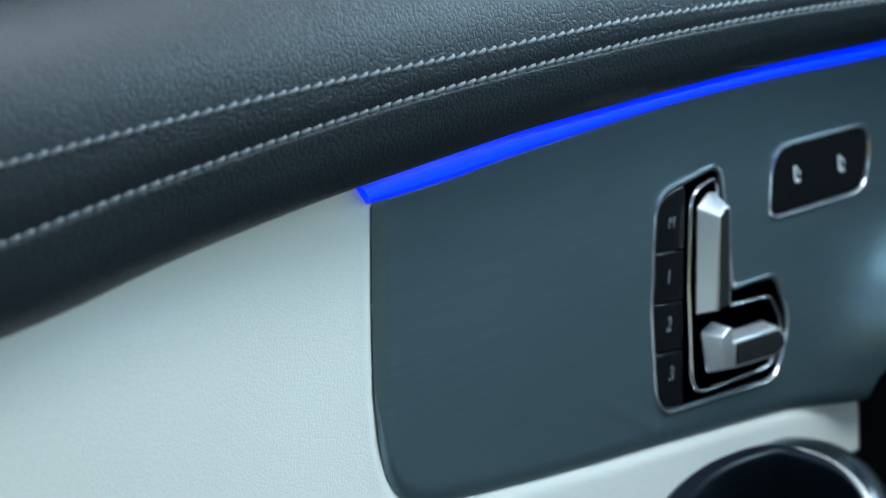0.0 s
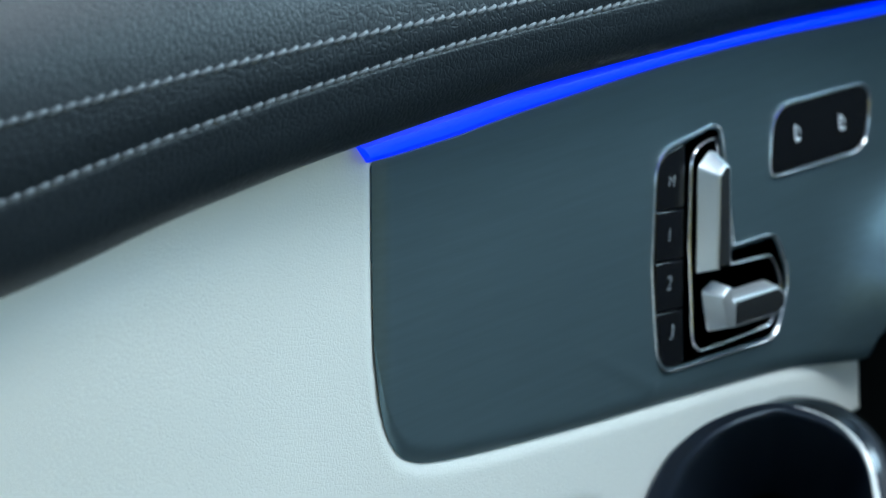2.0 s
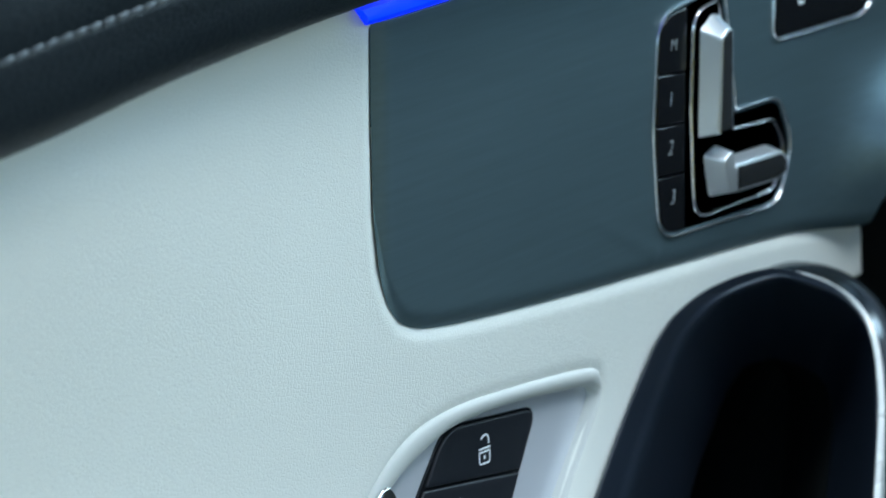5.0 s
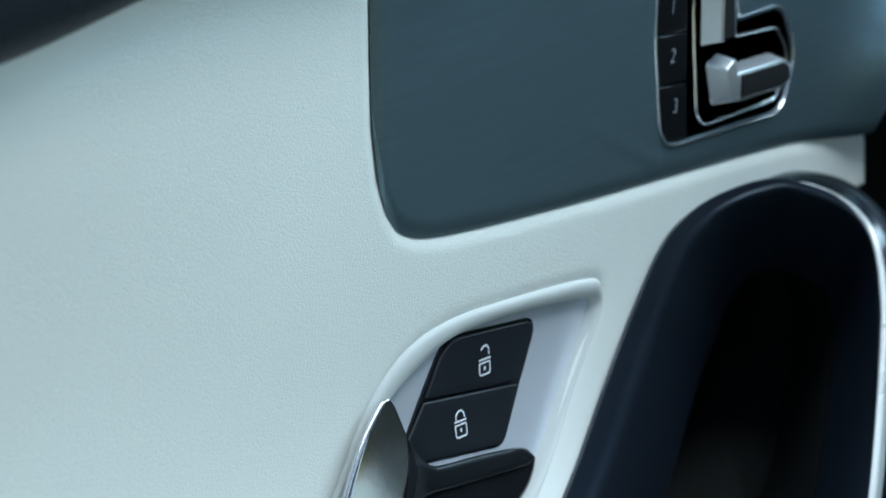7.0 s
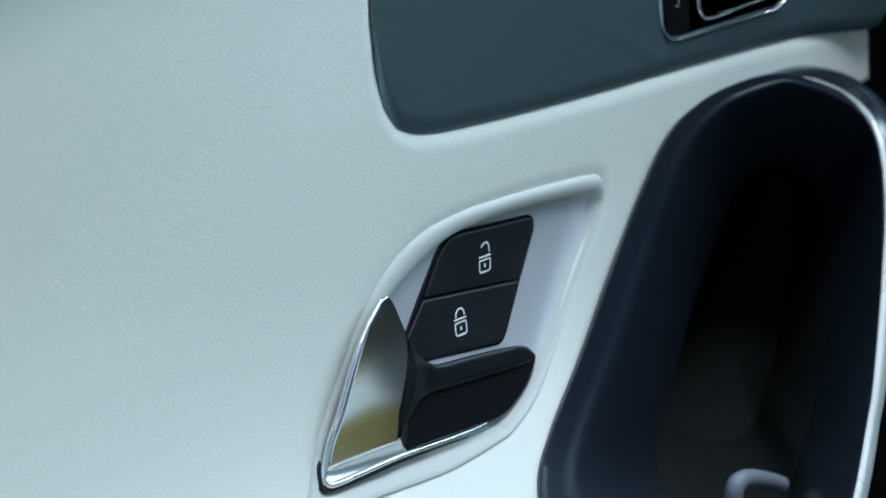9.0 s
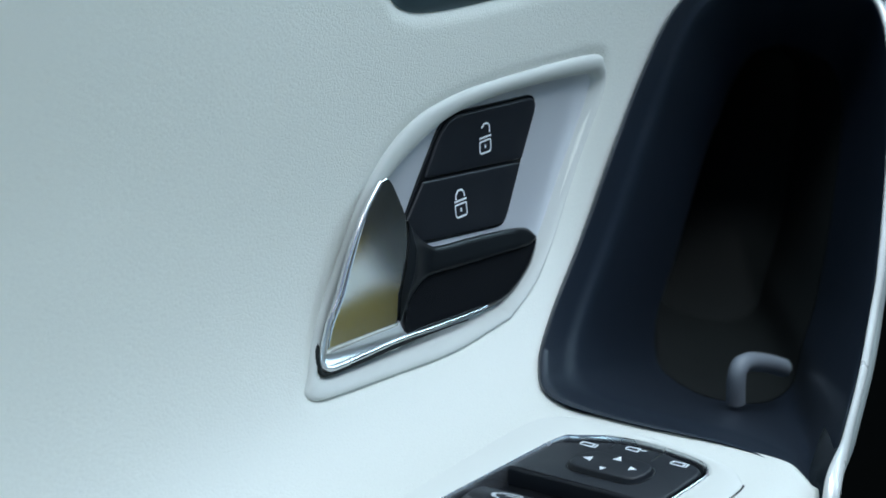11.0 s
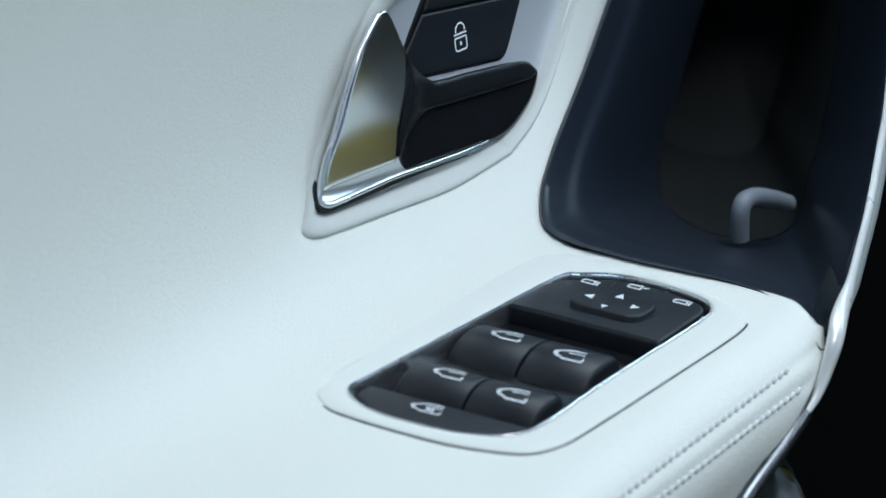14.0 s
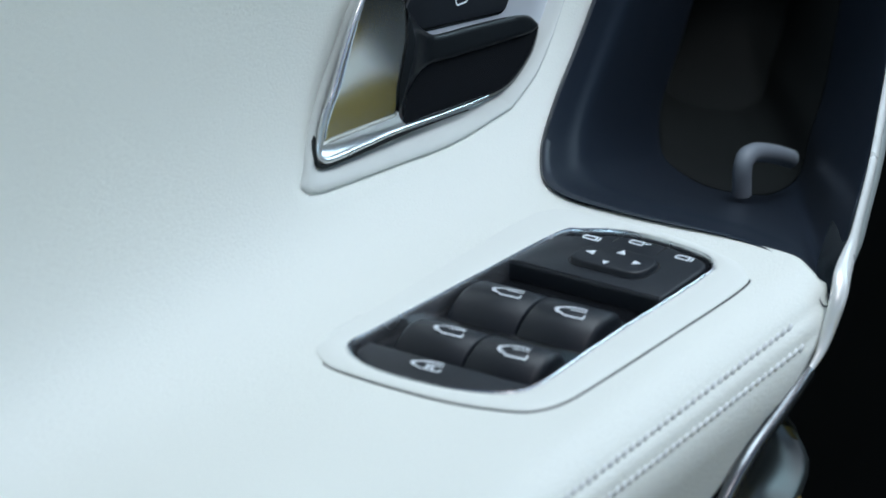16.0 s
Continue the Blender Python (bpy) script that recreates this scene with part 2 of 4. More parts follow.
def stroke(pts, width, put, w, thick=0.00015, closed=False):
    """A flat ribbon along 2D points, for printed signs."""
    pts = [Vector(p) for p in pts]
    k = len(pts)
    left, right = [], []
    for i in range(k):
        a = pts[i] - pts[i - 1] if (i or closed) else pts[1] - pts[0]
        b = pts[(i + 1) % k] - pts[i] if (i < k - 1 or closed) else a
        d = (a.normalized() + b.normalized())
        d = d.normalized() if d.length > 1e-6 else a.normalized()
        n = Vector((-d.y, d.x)) * width / 2 / max(d.dot(a.normalized()), 0.6)
        left.append(pts[i] + n)
        right.append(pts[i] - n)
    bm = bmesh.new()
    loops = []
    for i in range(k):
        l, r = left[i], right[i]
        loops.append([put(l.x, l.y, w), put(l.x, l.y, w + thick), put(r.x, r.y, w + thick), put(r.x, r.y, w)])
    return loft(bm, loops, True, not closed, not closed, wrap=closed)


def merge(*bms):
    out = bmesh.new()
    for b in bms:
        me = bpy.data.meshes.new("tmp")
        b.to_mesh(me)
        b.free()
        out.from_mesh(me)
        bpy.data.meshes.remove(me)
    return out


def box(x0, x1, y0, y1, z0, z1, bevel=0.0):
    bm = bmesh.new()
    bmesh.ops.create_cube(bm, size=1)
    for v in bm.verts:
        v.co = Vector(((x0 + x1) / 2 + v.co.x * (x1 - x0), (y0 + y1) / 2 + v.co.y * (y1 - y0), (z0 + z1) / 2 + v.co.z * (z1 - z0)))
    if bevel:
        bmesh.ops.bevel(bm, geom=bm.edges[:], offset=bevel, segments=3, affect="EDGES", profile=0.5)
    return bm


def tube(path, radius, sides=8, flat=1.0, normal=None):
    """A round or flattened rod along 3D points; radius may be a list."""
    bm = bmesh.new()
    loops = []
    k = len(path)
    for i in range(k):
        d = (path[min(i + 1, k - 1)] - path[max(i - 1, 0)]).normalized()
        n = (normal or Vector((0, -1, 0.3)))
        side = d.cross(n).normalized()
        up = side.cross(d).normalized()
        r = radius[i] if isinstance(radius, list) else radius
        loops.append([path[i] + side * (r * math.cos(2 * math.pi * j / sides)) + up * (r * flat * math.sin(2 * math.pi * j / sides)) for j in range(sides)])
    return loft(bm, loops, True, True, True)


def lettering(text, size, put, u, v, w, name, mat, parent):
    cu = bpy.data.curves.new("text", "FONT")
    cu.body, cu.size, cu.align_x, cu.align_y = text, size, "CENTER", "CENTER"
    cu.extrude, cu.offset = 0.00008, -0.026 * size
    tmp = new("text", cu)
    me = bpy.data.meshes.new_from_object(tmp.evaluated_get(bpy.context.evaluated_depsgraph_get()))
    bm = bmesh.new()
    bm.from_mesh(me)
    for p in bm.verts:
        p.co = put(u + p.co.x, v + p.co.y, w + p.co.z)
    bpy.data.objects.remove(tmp)
    bpy.data.curves.remove(cu)
    bpy.data.meshes.remove(me)
    return part(name, bm, mat, parent)


def thicken(ob, thick, away=(0, 1, 0)):
    """Gives a sheet its thickness on the side that points away from the cabin."""
    mean = Vector()
    for f in ob.data.polygons:
        mean += f.normal * f.area
    m = ob.modifiers.new("thickness", "SOLIDIFY")
    m.thickness, m.offset = thick, 1 if mean.dot(Vector(away)) > 0 else -1
    return ob


def inside(poly, x, y):
    """Which of the points x, y (arrays) lie inside the polygon."""
    hit = np.zeros(x.shape, bool)
    for (x0, y0), (x1, y1) in zip(poly, poly[1:] + poly[:1]):
        cross = (y0 > y) != (y1 > y)
        if y1 != y0:
            hit ^= cross & (x < (x1 - x0) * (y - y0) / (y1 - y0) + x0)
    return hit


def distance(poly, x, y):
    """The distance of the points to the polygon's outline, negative inside."""
    d = np.full(x.shape, 1e9)
    for (x0, y0), (x1, y1) in zip(poly, poly[1:] + poly[:1]):
        ex, ey = x1 - x0, y1 - y0
        q = np.clip(((x - x0) * ex + (y - y0) * ey) / (ex * ex + ey * ey + 1e-12), 0, 1)
        d = np.minimum(d, np.hypot(x - x0 - q * ex, y - y0 - q * ey))
    return np.where(inside(poly, x, y), -d, d)


def flat2(pts):
    return [(p.x, p.y) for p in pts]

# ---- the cabin round the door ----


def shell(name, boxes, mat=cabin_dark):
    return tagged(part(name, merge(*[box(*b) for b in boxes]), mat), "dark lining of the closed car cabin", "cabin wall", kind="structure")


F0 = -H
shell("floor", [(-1.3, 2.0, -1.05, 0.95, F0 - 0.05, F0)])
shell("ceiling", [(-1.3, 2.0, -1.05, -0.55, 0.36, 0.40), (-1.3, 2.0, 0.55, 0.95, 0.36, 0.40), (-1.3, -0.35, -0.55, 0.55, 0.36, 0.40), (1.80, 2.0, -0.55, 0.55, 0.36, 0.40)])
shell("wall_rear", [(-1.35, -1.3, -1.05, 0.95, F0, -0.05), (-1.35, -1.3, 0.45, 0.95, -0.05, 0.36)])
shell("wall_right", [(-1.3, 2.0, -1.10, -1.05, F0, -0.30), (-1.3, -0.6, -1.10, -1.05, -0.30, 0.36), (1.9, 2.0, -1.10, -1.05, -0.30, 0.36)])
# unseen tan panel, added so the chrome lever mirrors something yellow
tagged(part("wall_tan_reflector", box(-1.2, 1.98, -1.05, -1.03, F0 + 0.10, -0.35, 0.01), tan_leather), "unseen tan panel across the cabin, added for yellow reflections in the chrome", "cabin wall", kind="structure")
shell("wall_front", [(2.0, 2.05, -1.05, 0.95, F0, -0.02)], deep_black)
# last box is added over the side window, keeping sky sheen off the door top
shell("wall_left_window_blocked", [(-1.3, 2.0, 0.90, 0.95, F0, -0.13), (-1.3, 2.0, 0.74, 0.90, -0.15, -0.125), (-1.3, 1.2, 0.90, 0.95, -0.13, 0.36)])
shell("wall_footwell", [(1.32, 1.36, -0.2, 0.9, F0, -0.13)], deep_black)

# ---- white door insert with the armrest ----


def bend_in(x, z):
    """How far the front end of the trim bends in towards the dashboard, in metres."""
    return float(0.013 * np.clip((x - 1.048) / 0.075, 0, 1.3) ** 2 * smooth((-0.266 - z) / 0.05))


def smooth(q):
    q = np.clip(q, 0, 1)
    return q * q * (3 - 2 * q)


def flare(x, z):
    """How far the trim swells out of the door towards its front lower end, in metres."""
    return 0.0065 * smooth((x - 1.046) / 0.07) * smooth((-0.262 - z) / 0.065) * (1 - 0.75 * smooth((-0.318 - z) / 0.032))


trim_outline = [(0.7762, -0.2085), (1.26, -0.2085), (1.26, -0.30), (1.165, -0.318), (1.1318, -0.332), (1.1134, -0.340), (1.1075, -0.3462),
                (1.0476, -0.3376), (0.963, -0.3298), (0.9055, -0.3248), (0.8525, -0.3195), (0.8194, -0.3155), (0.8020, -0.3122),
                (0.7915, -0.3075), (0.7850, -0.2995), (0.7800, -0.2880), (0.7770, -0.2700), (0.7762, -0.2400)]

profile = [(0.57, -0.19), (0.57, -0.33)]
for i in range(1, 41):
    a = math.pi / 2 * i / 40
    profile.append((0.50 + 0.07 * math.cos(a) ** (2 / 3), -0.33 - 0.104 * math.sin(a) ** (2 / 3)))
profile.append((0.437, ZA))
for i in range(1, 91):
    a = radians(i)
    r = 0.022 - 0.0004 * math.exp(-((i - 44) / 4) ** 2) - 0.0004 * math.exp(-((i - 62) / 4) ** 2) + 0.0002 * math.exp(-((i - 53) / 6) ** 2)
    profile.append((0.437 - r * math.sin(a), -0.456 + r * math.cos(a)))
profile.append((0.418, -0.52))
prof = np.array(profile)
along = np.concatenate([[0], np.cumsum(np.hypot(*np.diff(prof, axis=0).T))])


def run_of(y, z):
    """Length along the profile of the point nearest to (y, z)."""
    fine = np.linspace(0, along[-1], 2000)
    return float(fine[np.argmin(np.hypot(np.interp(fine, along, prof[:, 0]) - y, np.interp(fine, along, prof[:, 1]) - z))])


lip_out = [(0.9014, -0.3528), (0.9102, -0.3574), (0.9088, -0.3669), (0.8945, -0.3811), (0.8701, -0.4015), (0.8481, -0.4134), (0.8270, -0.4185), (0.8205, -0.4190), (0.7913, -0.4193), (0.7635, -0.4171),
           (0.7368, -0.4147), (0.7268, -0.4133), (0.7237, -0.4106), (0.7283, -0.4063), (0.7393, -0.3941), (0.7562, -0.3779), (0.7742, -0.3594), (0.7945, -0.3480), (0.8192, -0.3447), (0.8526, -0.3469)]
lip_in = [(0.8988, -0.3598), (0.9077, -0.3629), (0.9058, -0.3682), (0.8922, -0.3824), (0.8668, -0.4020), (0.8463, -0.4115), (0.8281, -0.4159), (0.8210, -0.4164), (0.7963, -0.4150), (0.7702, -0.4130),
          (0.7481, -0.4108), (0.7387, -0.4095), (0.7349, -0.4073), (0.7364, -0.4032), (0.7447, -0.3963), (0.7625, -0.3813), (0.7809, -0.3655), (0.7996, -0.3575), (0.8222, -0.3523), (0.8553, -0.3536)]
grab_left = [(1.0710, 0.5697, -0.3561), (1.0481, 0.5699, -0.3497), (1.0217, 0.5699, -0.3456), (1.0024, 0.5699, -0.3447), (0.9819, 0.5699, -0.3451), (0.9620, 0.5698, -0.3486), (0.9483, 0.5696, -0.3556),
             (0.9339, 0.5688, -0.3686), (0.9205, 0.5672, -0.3803), (0.8948, 0.5624, -0.3990), (0.8790, 0.5577, -0.4087), (0.8628, 0.5531, -0.4157), (0.8420, 0.5462, -0.4230),
             (0.8262, 0.5399, -0.4273), (0.8187, 0.5353, -0.4294), (0.8121, 0.5301, -0.4312), (0.8055, 0.5219, -0.4330), (0.8029, 0.5127, -0.4339), (0.8050, 0.4953, -0.4341),
             (0.8075, 0.4777, -0.4340), (0.8085, 0.4590, -0.4340), (0.8088, 0.4503, -0.4340), (0.8085, 0.4388, -0.4340), (0.8050, 0.4311, -0.4348), (0.8025, 0.4250, -0.4375), (0.8009, 0.4216, -0.4403)]
# outer and inner outline of the frame round the window switches
so = paired([(0.7080, 0.5241), (0.6902, 0.5251), (0.6801, 0.5211), (0.6732, 0.5113), (0.6722, 0.5021), (0.6728, 0.4869), (0.6750, 0.4691), (0.6800, 0.4539), (0.6846, 0.4478), (0.6931, 0.4441), (0.7058, 0.4428), (0.7413, 0.4410),
             (0.7799, 0.4396), (0.7900, 0.4428), (0.7961, 0.4525), (0.7999, 0.4745), (0.7992, 0.5040), (0.7945, 0.5153), (0.7817, 0.5195), (0.7441, 0.5225)], 5)
sw_in = paired([(0.7000, 0.5120), (0.6882, 0.5132), (0.6832, 0.5100), (0.6805, 0.5050), (0.6790, 0.4985), (0.6791, 0.4890), (0.6818, 0.4739), (0.6868, 0.4622), (0.6926, 0.4570), (0.7010, 0.4555), (0.7080, 0.4553), (0.7345, 0.4550),
                (0.7800, 0.4530), (0.7900, 0.4548), (0.7946, 0.4614), (0.7958, 0.4779), (0.7935, 0.4905), (0.7880, 0.4998), (0.7815, 0.5044), (0.7430, 0.5082)], 5)

xs = np.concatenate([np.arange(0.25, 0.60, 0.006), np.arange(0.60, 0.9285, 0.0012), np.arange(0.930, 1.1075, 0.0022), [1.1085]])
bend = along[41]
ss = np.concatenate([np.arange(0, bend, 0.0014), np.arange(bend, bend + 0.15, 0.0009), np.arange(bend + 0.15, along[-1], 0.004), [along[-1]]])
gx, gs = np.meshgrid(xs, ss)
gy, gz = np.interp(gs, along, prof[:, 0]), np.interp(gs, along, prof[:, 1])
d = distance(trim_outline, gx, gz)
d = np.where(gs < 0.2, d, 1.0)
gy = gy + 0.0022 * (1 - np.clip((d + 0.001) / 0.007, 0, 1)) ** 2          # rolled edge round the trim
d_in = distance([(p.x, run_of(wall_y(p.y), p.y)) for p in paired(lip_out, 3)], gx, gs)
gy = gy + 0.0013 * (1 - np.clip((d_in + 0.001) / 0.0060, 0, 1)) ** 2          # and round the handle
swell = np.clip((-0.200 - gz) / 0.030, 0, 1)
fade = np.clip((gz + 0.335) / 0.10, 0, 1)
gy = gy - 0.0055 * swell ** 2 * (3 - 2 * swell) * fade ** 2 * (3 - 2 * fade) * smooth((0.776 - gx) / 0.16)          # padded swell under the door top
hole = [(p.x, run_of(wall_y(p.y), p.y)) for p in inset(paired(lip_out, 5), 0.0011)]
grab_in = [(x + 0.0012, run_of(y, z) + 0.0008) for x, y, z in grab_left]
gc = Vector((0.95, run_of(0.55, -0.415)))
grab_in = [tuple(Vector(p) + (gc - Vector(p)).normalized() * (0.0016 if i < 13 else 0.0002)) for i, p in enumerate(grab_in)]
grab_in = flat2(catmull([(*p, 0) for p in grab_in], 120))
grab_hole = grab_in + [(0.805, along[-1] + 0.01), (1.3, along[-1] + 0.01), (1.3, run_of(0.566, -0.368)), (1.09, run_of(0.566, -0.368))]
sw_hole = [(p.x, run_of(p.y, ZA)) for p in [p.lerp(q, 0.4) for p, q in zip(so, sw_in)]]
under = [(0.2, run_of(0.415, -0.505)), (0.60, run_of(0.415, -0.49)), (0.69, run_of(0.415, -0.480)), (0.734, run_of(0.4156, -0.4684)), (0.7398, run_of(0.4154, -0.4646)), (0.7471, run_of(0.4152, -0.4606)), (0.7547, run_of(0.4151, -0.4575)), (0.7643, run_of(0.415, -0.4563)), (0.7725, run_of(0.4151, -0.4543)), (0.7821, run_of(0.416, -0.4495)), (0.7892, run_of(0.4172, -0.4463)), (0.7956, run_of(0.4187, -0.4438)), (0.8015, run_of(0.4216, -0.4403)), (0.806, run_of(0.425, -0.4375)), (1.3, run_of(0.43, -0.435)), (1.3, 1.0), (0.2, 1.0)]
cx, cs = (gx[1:, 1:] + gx[:-1, :-1]) / 2, (gs[1:, 1:] + gs[:-1, :-1]) / 2
cz = (gz[1:, 1:] + gz[:-1, :-1]) / 2
gone = inside(hole, cx, cs) | inside(grab_hole, cx, cs) | inside(sw_hole, cx, cs) | inside(under, cx, cs)
gone |= (distance(trim_outline, cx, cz) < -0.006) & (cs < 0.2)
rows_n, cols_n = gx.shape


def nearest(poly, x, y):
    """The point of the polygon's outline nearest to each of the points x, y, and its distance."""
    best, bx, by = np.full(x.shape, 1e9), x.copy(), y.copy()
    for (x0, y0), (x1, y1) in zip(poly, poly[1:] + poly[:1]):
        ex, ey = x1 - x0, y1 - y0
        q = np.clip(((x - x0) * ex + (y - y0) * ey) / (ex * ex + ey * ey + 1e-12), 0, 1)
        px, py = x0 + q * ex, y0 + q * ey
        d = np.hypot(x - px, y - py)
        bx, by, best = np.where(d < best, px, bx), np.where(d < best, py, by), np.minimum(d, best)
    return bx, by, best


# draw the cut edges onto the true outlines of the openings
pad = np.pad(gone, 1, mode="edge")
near = np.stack([pad[:-1, :-1], pad[:-1, 1:], pad[1:, :-1], pad[1:, 1:]])
edge = near.any(0) & ~near.all(0)
proud = gy - np.interp(gs, along, prof[:, 0])
for poly in (hole, grab_hole, sw_hole, under):
    bx, bs, bd = nearest(poly, gx[edge], gs[edge])
    hit = bd < 0.0018
    gx[edge] = np.where(hit, bx, gx[edge])
    gs[edge] = np.where(hit, bs, gs[edge])
gy, gz = np.interp(gs, along, prof[:, 0]) + proud, np.interp(gs, along, prof[:, 1])
verts = np.stack([gx.ravel(), gy.ravel(), gz.ravel() + H], 1)
faces = [(i * cols_n + j, i * cols_n + j + 1, (i + 1) * cols_n + j + 1, (i + 1) * cols_n + j) for i in range(rows_n - 1) for j in range(cols_n - 1) if not gone[i, j]]
me = bpy.data.meshes.new("door_insert")
me.from_pydata(verts.tolist(), [], faces)
me.polygons.foreach_set("use_smooth", [True] * len(me.polygons))
me.materials.append(white_leather)
door_insert = new("door_insert", me)
tagged(door_insert, "white grained leather door panel flowing into a padded armrest", "door panel", kind="structure")
thicken(door_insert, 0.003)

# ---- padded black top of the door ----
EDGE_X = [0.25, 0.50, 0.606, 0.652, 0.685, 0.716, 0.740, 0.770, 0.790, 0.820, 0.850, 0.885, 0.923, 0.960, 1.00, 1.043, 1.088, 1.12, 1.45]
EDGE_Z = [-0.0190, -0.0170, -0.0117, -0.0052, -0.0028, -0.0002, 0.0008, 0.0022, 0.0028, 0.0042, 0.0047, 0.0045, 0.0043, 0.0040, 0.0035, 0.0023, 0.0005, -0.0004, -0.0080]


def strip_height(x):
    return float(np.interp(x, [0.77, 0.79, 0.82, 0.85, 0.885, 0.921, 0.96, 1.04, 1.12], [0.0084, 0.0092, 0.0099, 0.0089, 0.0078, 0.0067, 0.0059, 0.0058, 0.0062]))


def edge_lift(x):
    """How far the lower edge of the padded top rises or falls along the door."""
    return float(np.mean([np.interp(x + k, EDGE_X, EDGE_Z) for k in (-0.02, -0.01, 0, 0.01, 0.02)]))


# how the two stitched rows and the groove between them run along the door
SEAM_X = [0.25, 0.58, 0.626, 0.674, 0.720, 0.7555, 0.788, 0.816, 0.849, 0.884, 0.920, 0.959, 1.00, 1.05, 1.45]
SEAM_UP = [-0.1680, -0.1592, -0.1585, -0.1579, -0.1579, -0.1586, -0.1593, -0.1597, -0.1600, -0.1604, -0.1621, -0.1640, -0.1656, -0.1678, -0.1880]
SEAM_MID = [-0.2010, -0.1756, -0.1721, -0.1690, -0.1674, -0.1655, -0.1642, -0.1637, -0.1635, -0.1645, -0.1660, -0.1678, -0.1694, -0.1715, -0.1910]
SEAM_LOW = [-0.2060, -0.1795, -0.1752, -0.1718, -0.1696, -0.1683, -0.1680, -0.1679, -0.1681, -0.1682, -0.1688, -0.1699, -0.1714, -0.1742, -0.1940]


def seam(row, x):
    return float(np.mean([np.interp(x + k, SEAM_X, row) for k in (-0.024, -0.012, 0, 0.012, 0.024)]))


def seam_lift(x, z):
    """How far a point of the padded section, at the height z of the seam's plain section, moves with the seam."""
    low, mid, high = seam(SEAM_LOW, x) + 0.1702, seam(SEAM_MID, x) + 0.1654, seam(SEAM_UP, x) + 0.1618
    return float(np.interp(z, [-0.1702, -0.1654, -0.1618, -0.1240], [low, mid, high, high * 0.5]))


top = thing("door_top", (0.8, 0.6, -0.2), "padded black grained leather door top with a double stitched seam", "door trim")
# y, z, share of the lower edge's bend
sec = [(0.600, -0.2030, 1), (0.576, -0.2006, 1), (0.562, -0.1984, 1), (0.5515, -0.1950, 1), (0.5462, -0.1895, 0.9), (0.5437, -0.1830, 0.7), (0.5428, -0.1765, 0.3), (0.5426, -0.1720, 0),
       (0.5434, -0.1704, 0), (0.5424, -0.1682, 0), (0.5430, -0.1668, 0), (0.5462, -0.1656, 0), (0.5464, -0.1652, 0), (0.5430, -0.1641, 0), (0.5426, -0.1628, 0), (0.5438, -0.1614, 0), (0.5432, -0.1590, 0),
       (0.5440, -0.1540, 0), (0.5475, -0.1450, 0), (0.5560, -0.1340, 0), (0.5720, -0.1240, 0), (0.600, -0.1170, 0), (0.66, -0.1120, 0), (0.76, -0.1100, 0)]
fine = catmull([Vector((k, y, z)) for y, z, k in sec], 130)
bm = bmesh.new()
loft(bm, [[Vector((x, p.y, p.z + p.x * edge_lift(x) + (1 - p.x) * seam_lift(x, p.z))) for p in fine] for x in np.arange(0.25, 1.46, 0.01)], closed=False)
part("cover", bm, black_leather, top)

# ---- blue light strip ----
strip = thing("light_strip", (0.9, 0.568, -0.204), "thin glowing blue ambient light strip along the door", "light strip")
bm = bmesh.new()
loops = []
for x in np.arange(0.7725, 1.40, 0.01):
    h = strip_height(x)
    zt = -0.2004 + edge_lift(x)
    cut = 0.008 * max(0.0, 1 - (x - 0.7725) / 0.03)          # the end is cut at a slant
    loops.append([Vector((x - cut * (1 - f), y, zt - f * h)) for y, f in ((0.5745, 0.0), (0.5690, 0.02), (0.5672, 0.3), (0.5668, 0.5), (0.5672, 0.75), (0.5692, 0.98), (0.5745, 1.0))])
loft(bm, loops, True, True, True)
part("light_guide", bm, blue_glow, strip)
bm = bmesh.new()
loft(bm, [[a + Vector((0, -0.0004, 0)) * k for a, k in ((q[1].lerp(q[5], 0.30), 0), (q[2], 1), (q[3], 1), (q[4], 1), (q[1].lerp(q[5], 0.72), 0))] for q in loops], True, True, True)
part("core", bm, blue_core, strip, "brighter middle line of the strip")

# ---- brushed trim ----
trim = thing("trim_panel", (0.95, 0.57, -0.33), "dark brushed metal trim panel set into the white door", "trim panel")
left = 0.7766
cols = np.concatenate([left + 0.03 * np.linspace(0, 1, 40) ** 2, np.arange(0.809, 0.96, 0.0015), np.arange(0.962, 1.262, 0.004)])
low_x = [0.7766, 0.7772, 0.7785, 0.7808, 0.7845, 0.7915, 0.8020, 0.8194, 0.8525, 0.9055, 0.963, 1.0476, 1.1075, 1.1134, 1.1318, 1.165, 1.26]
low_z = [-0.240, -0.2650, -0.2760, -0.2890, -0.2995, -0.3075, -0.3122, -0.3155, -0.3195, -0.3248, -0.3298, -0.3378, -0.3462, -0.340, -0.332, -0.318, -0.30]
low = catmull([(x, z, 0) for x, z in zip(low_x, low_z)], 160)
low_x, low_z = [p.x for p in low], [p.y for p in low]
loops = []
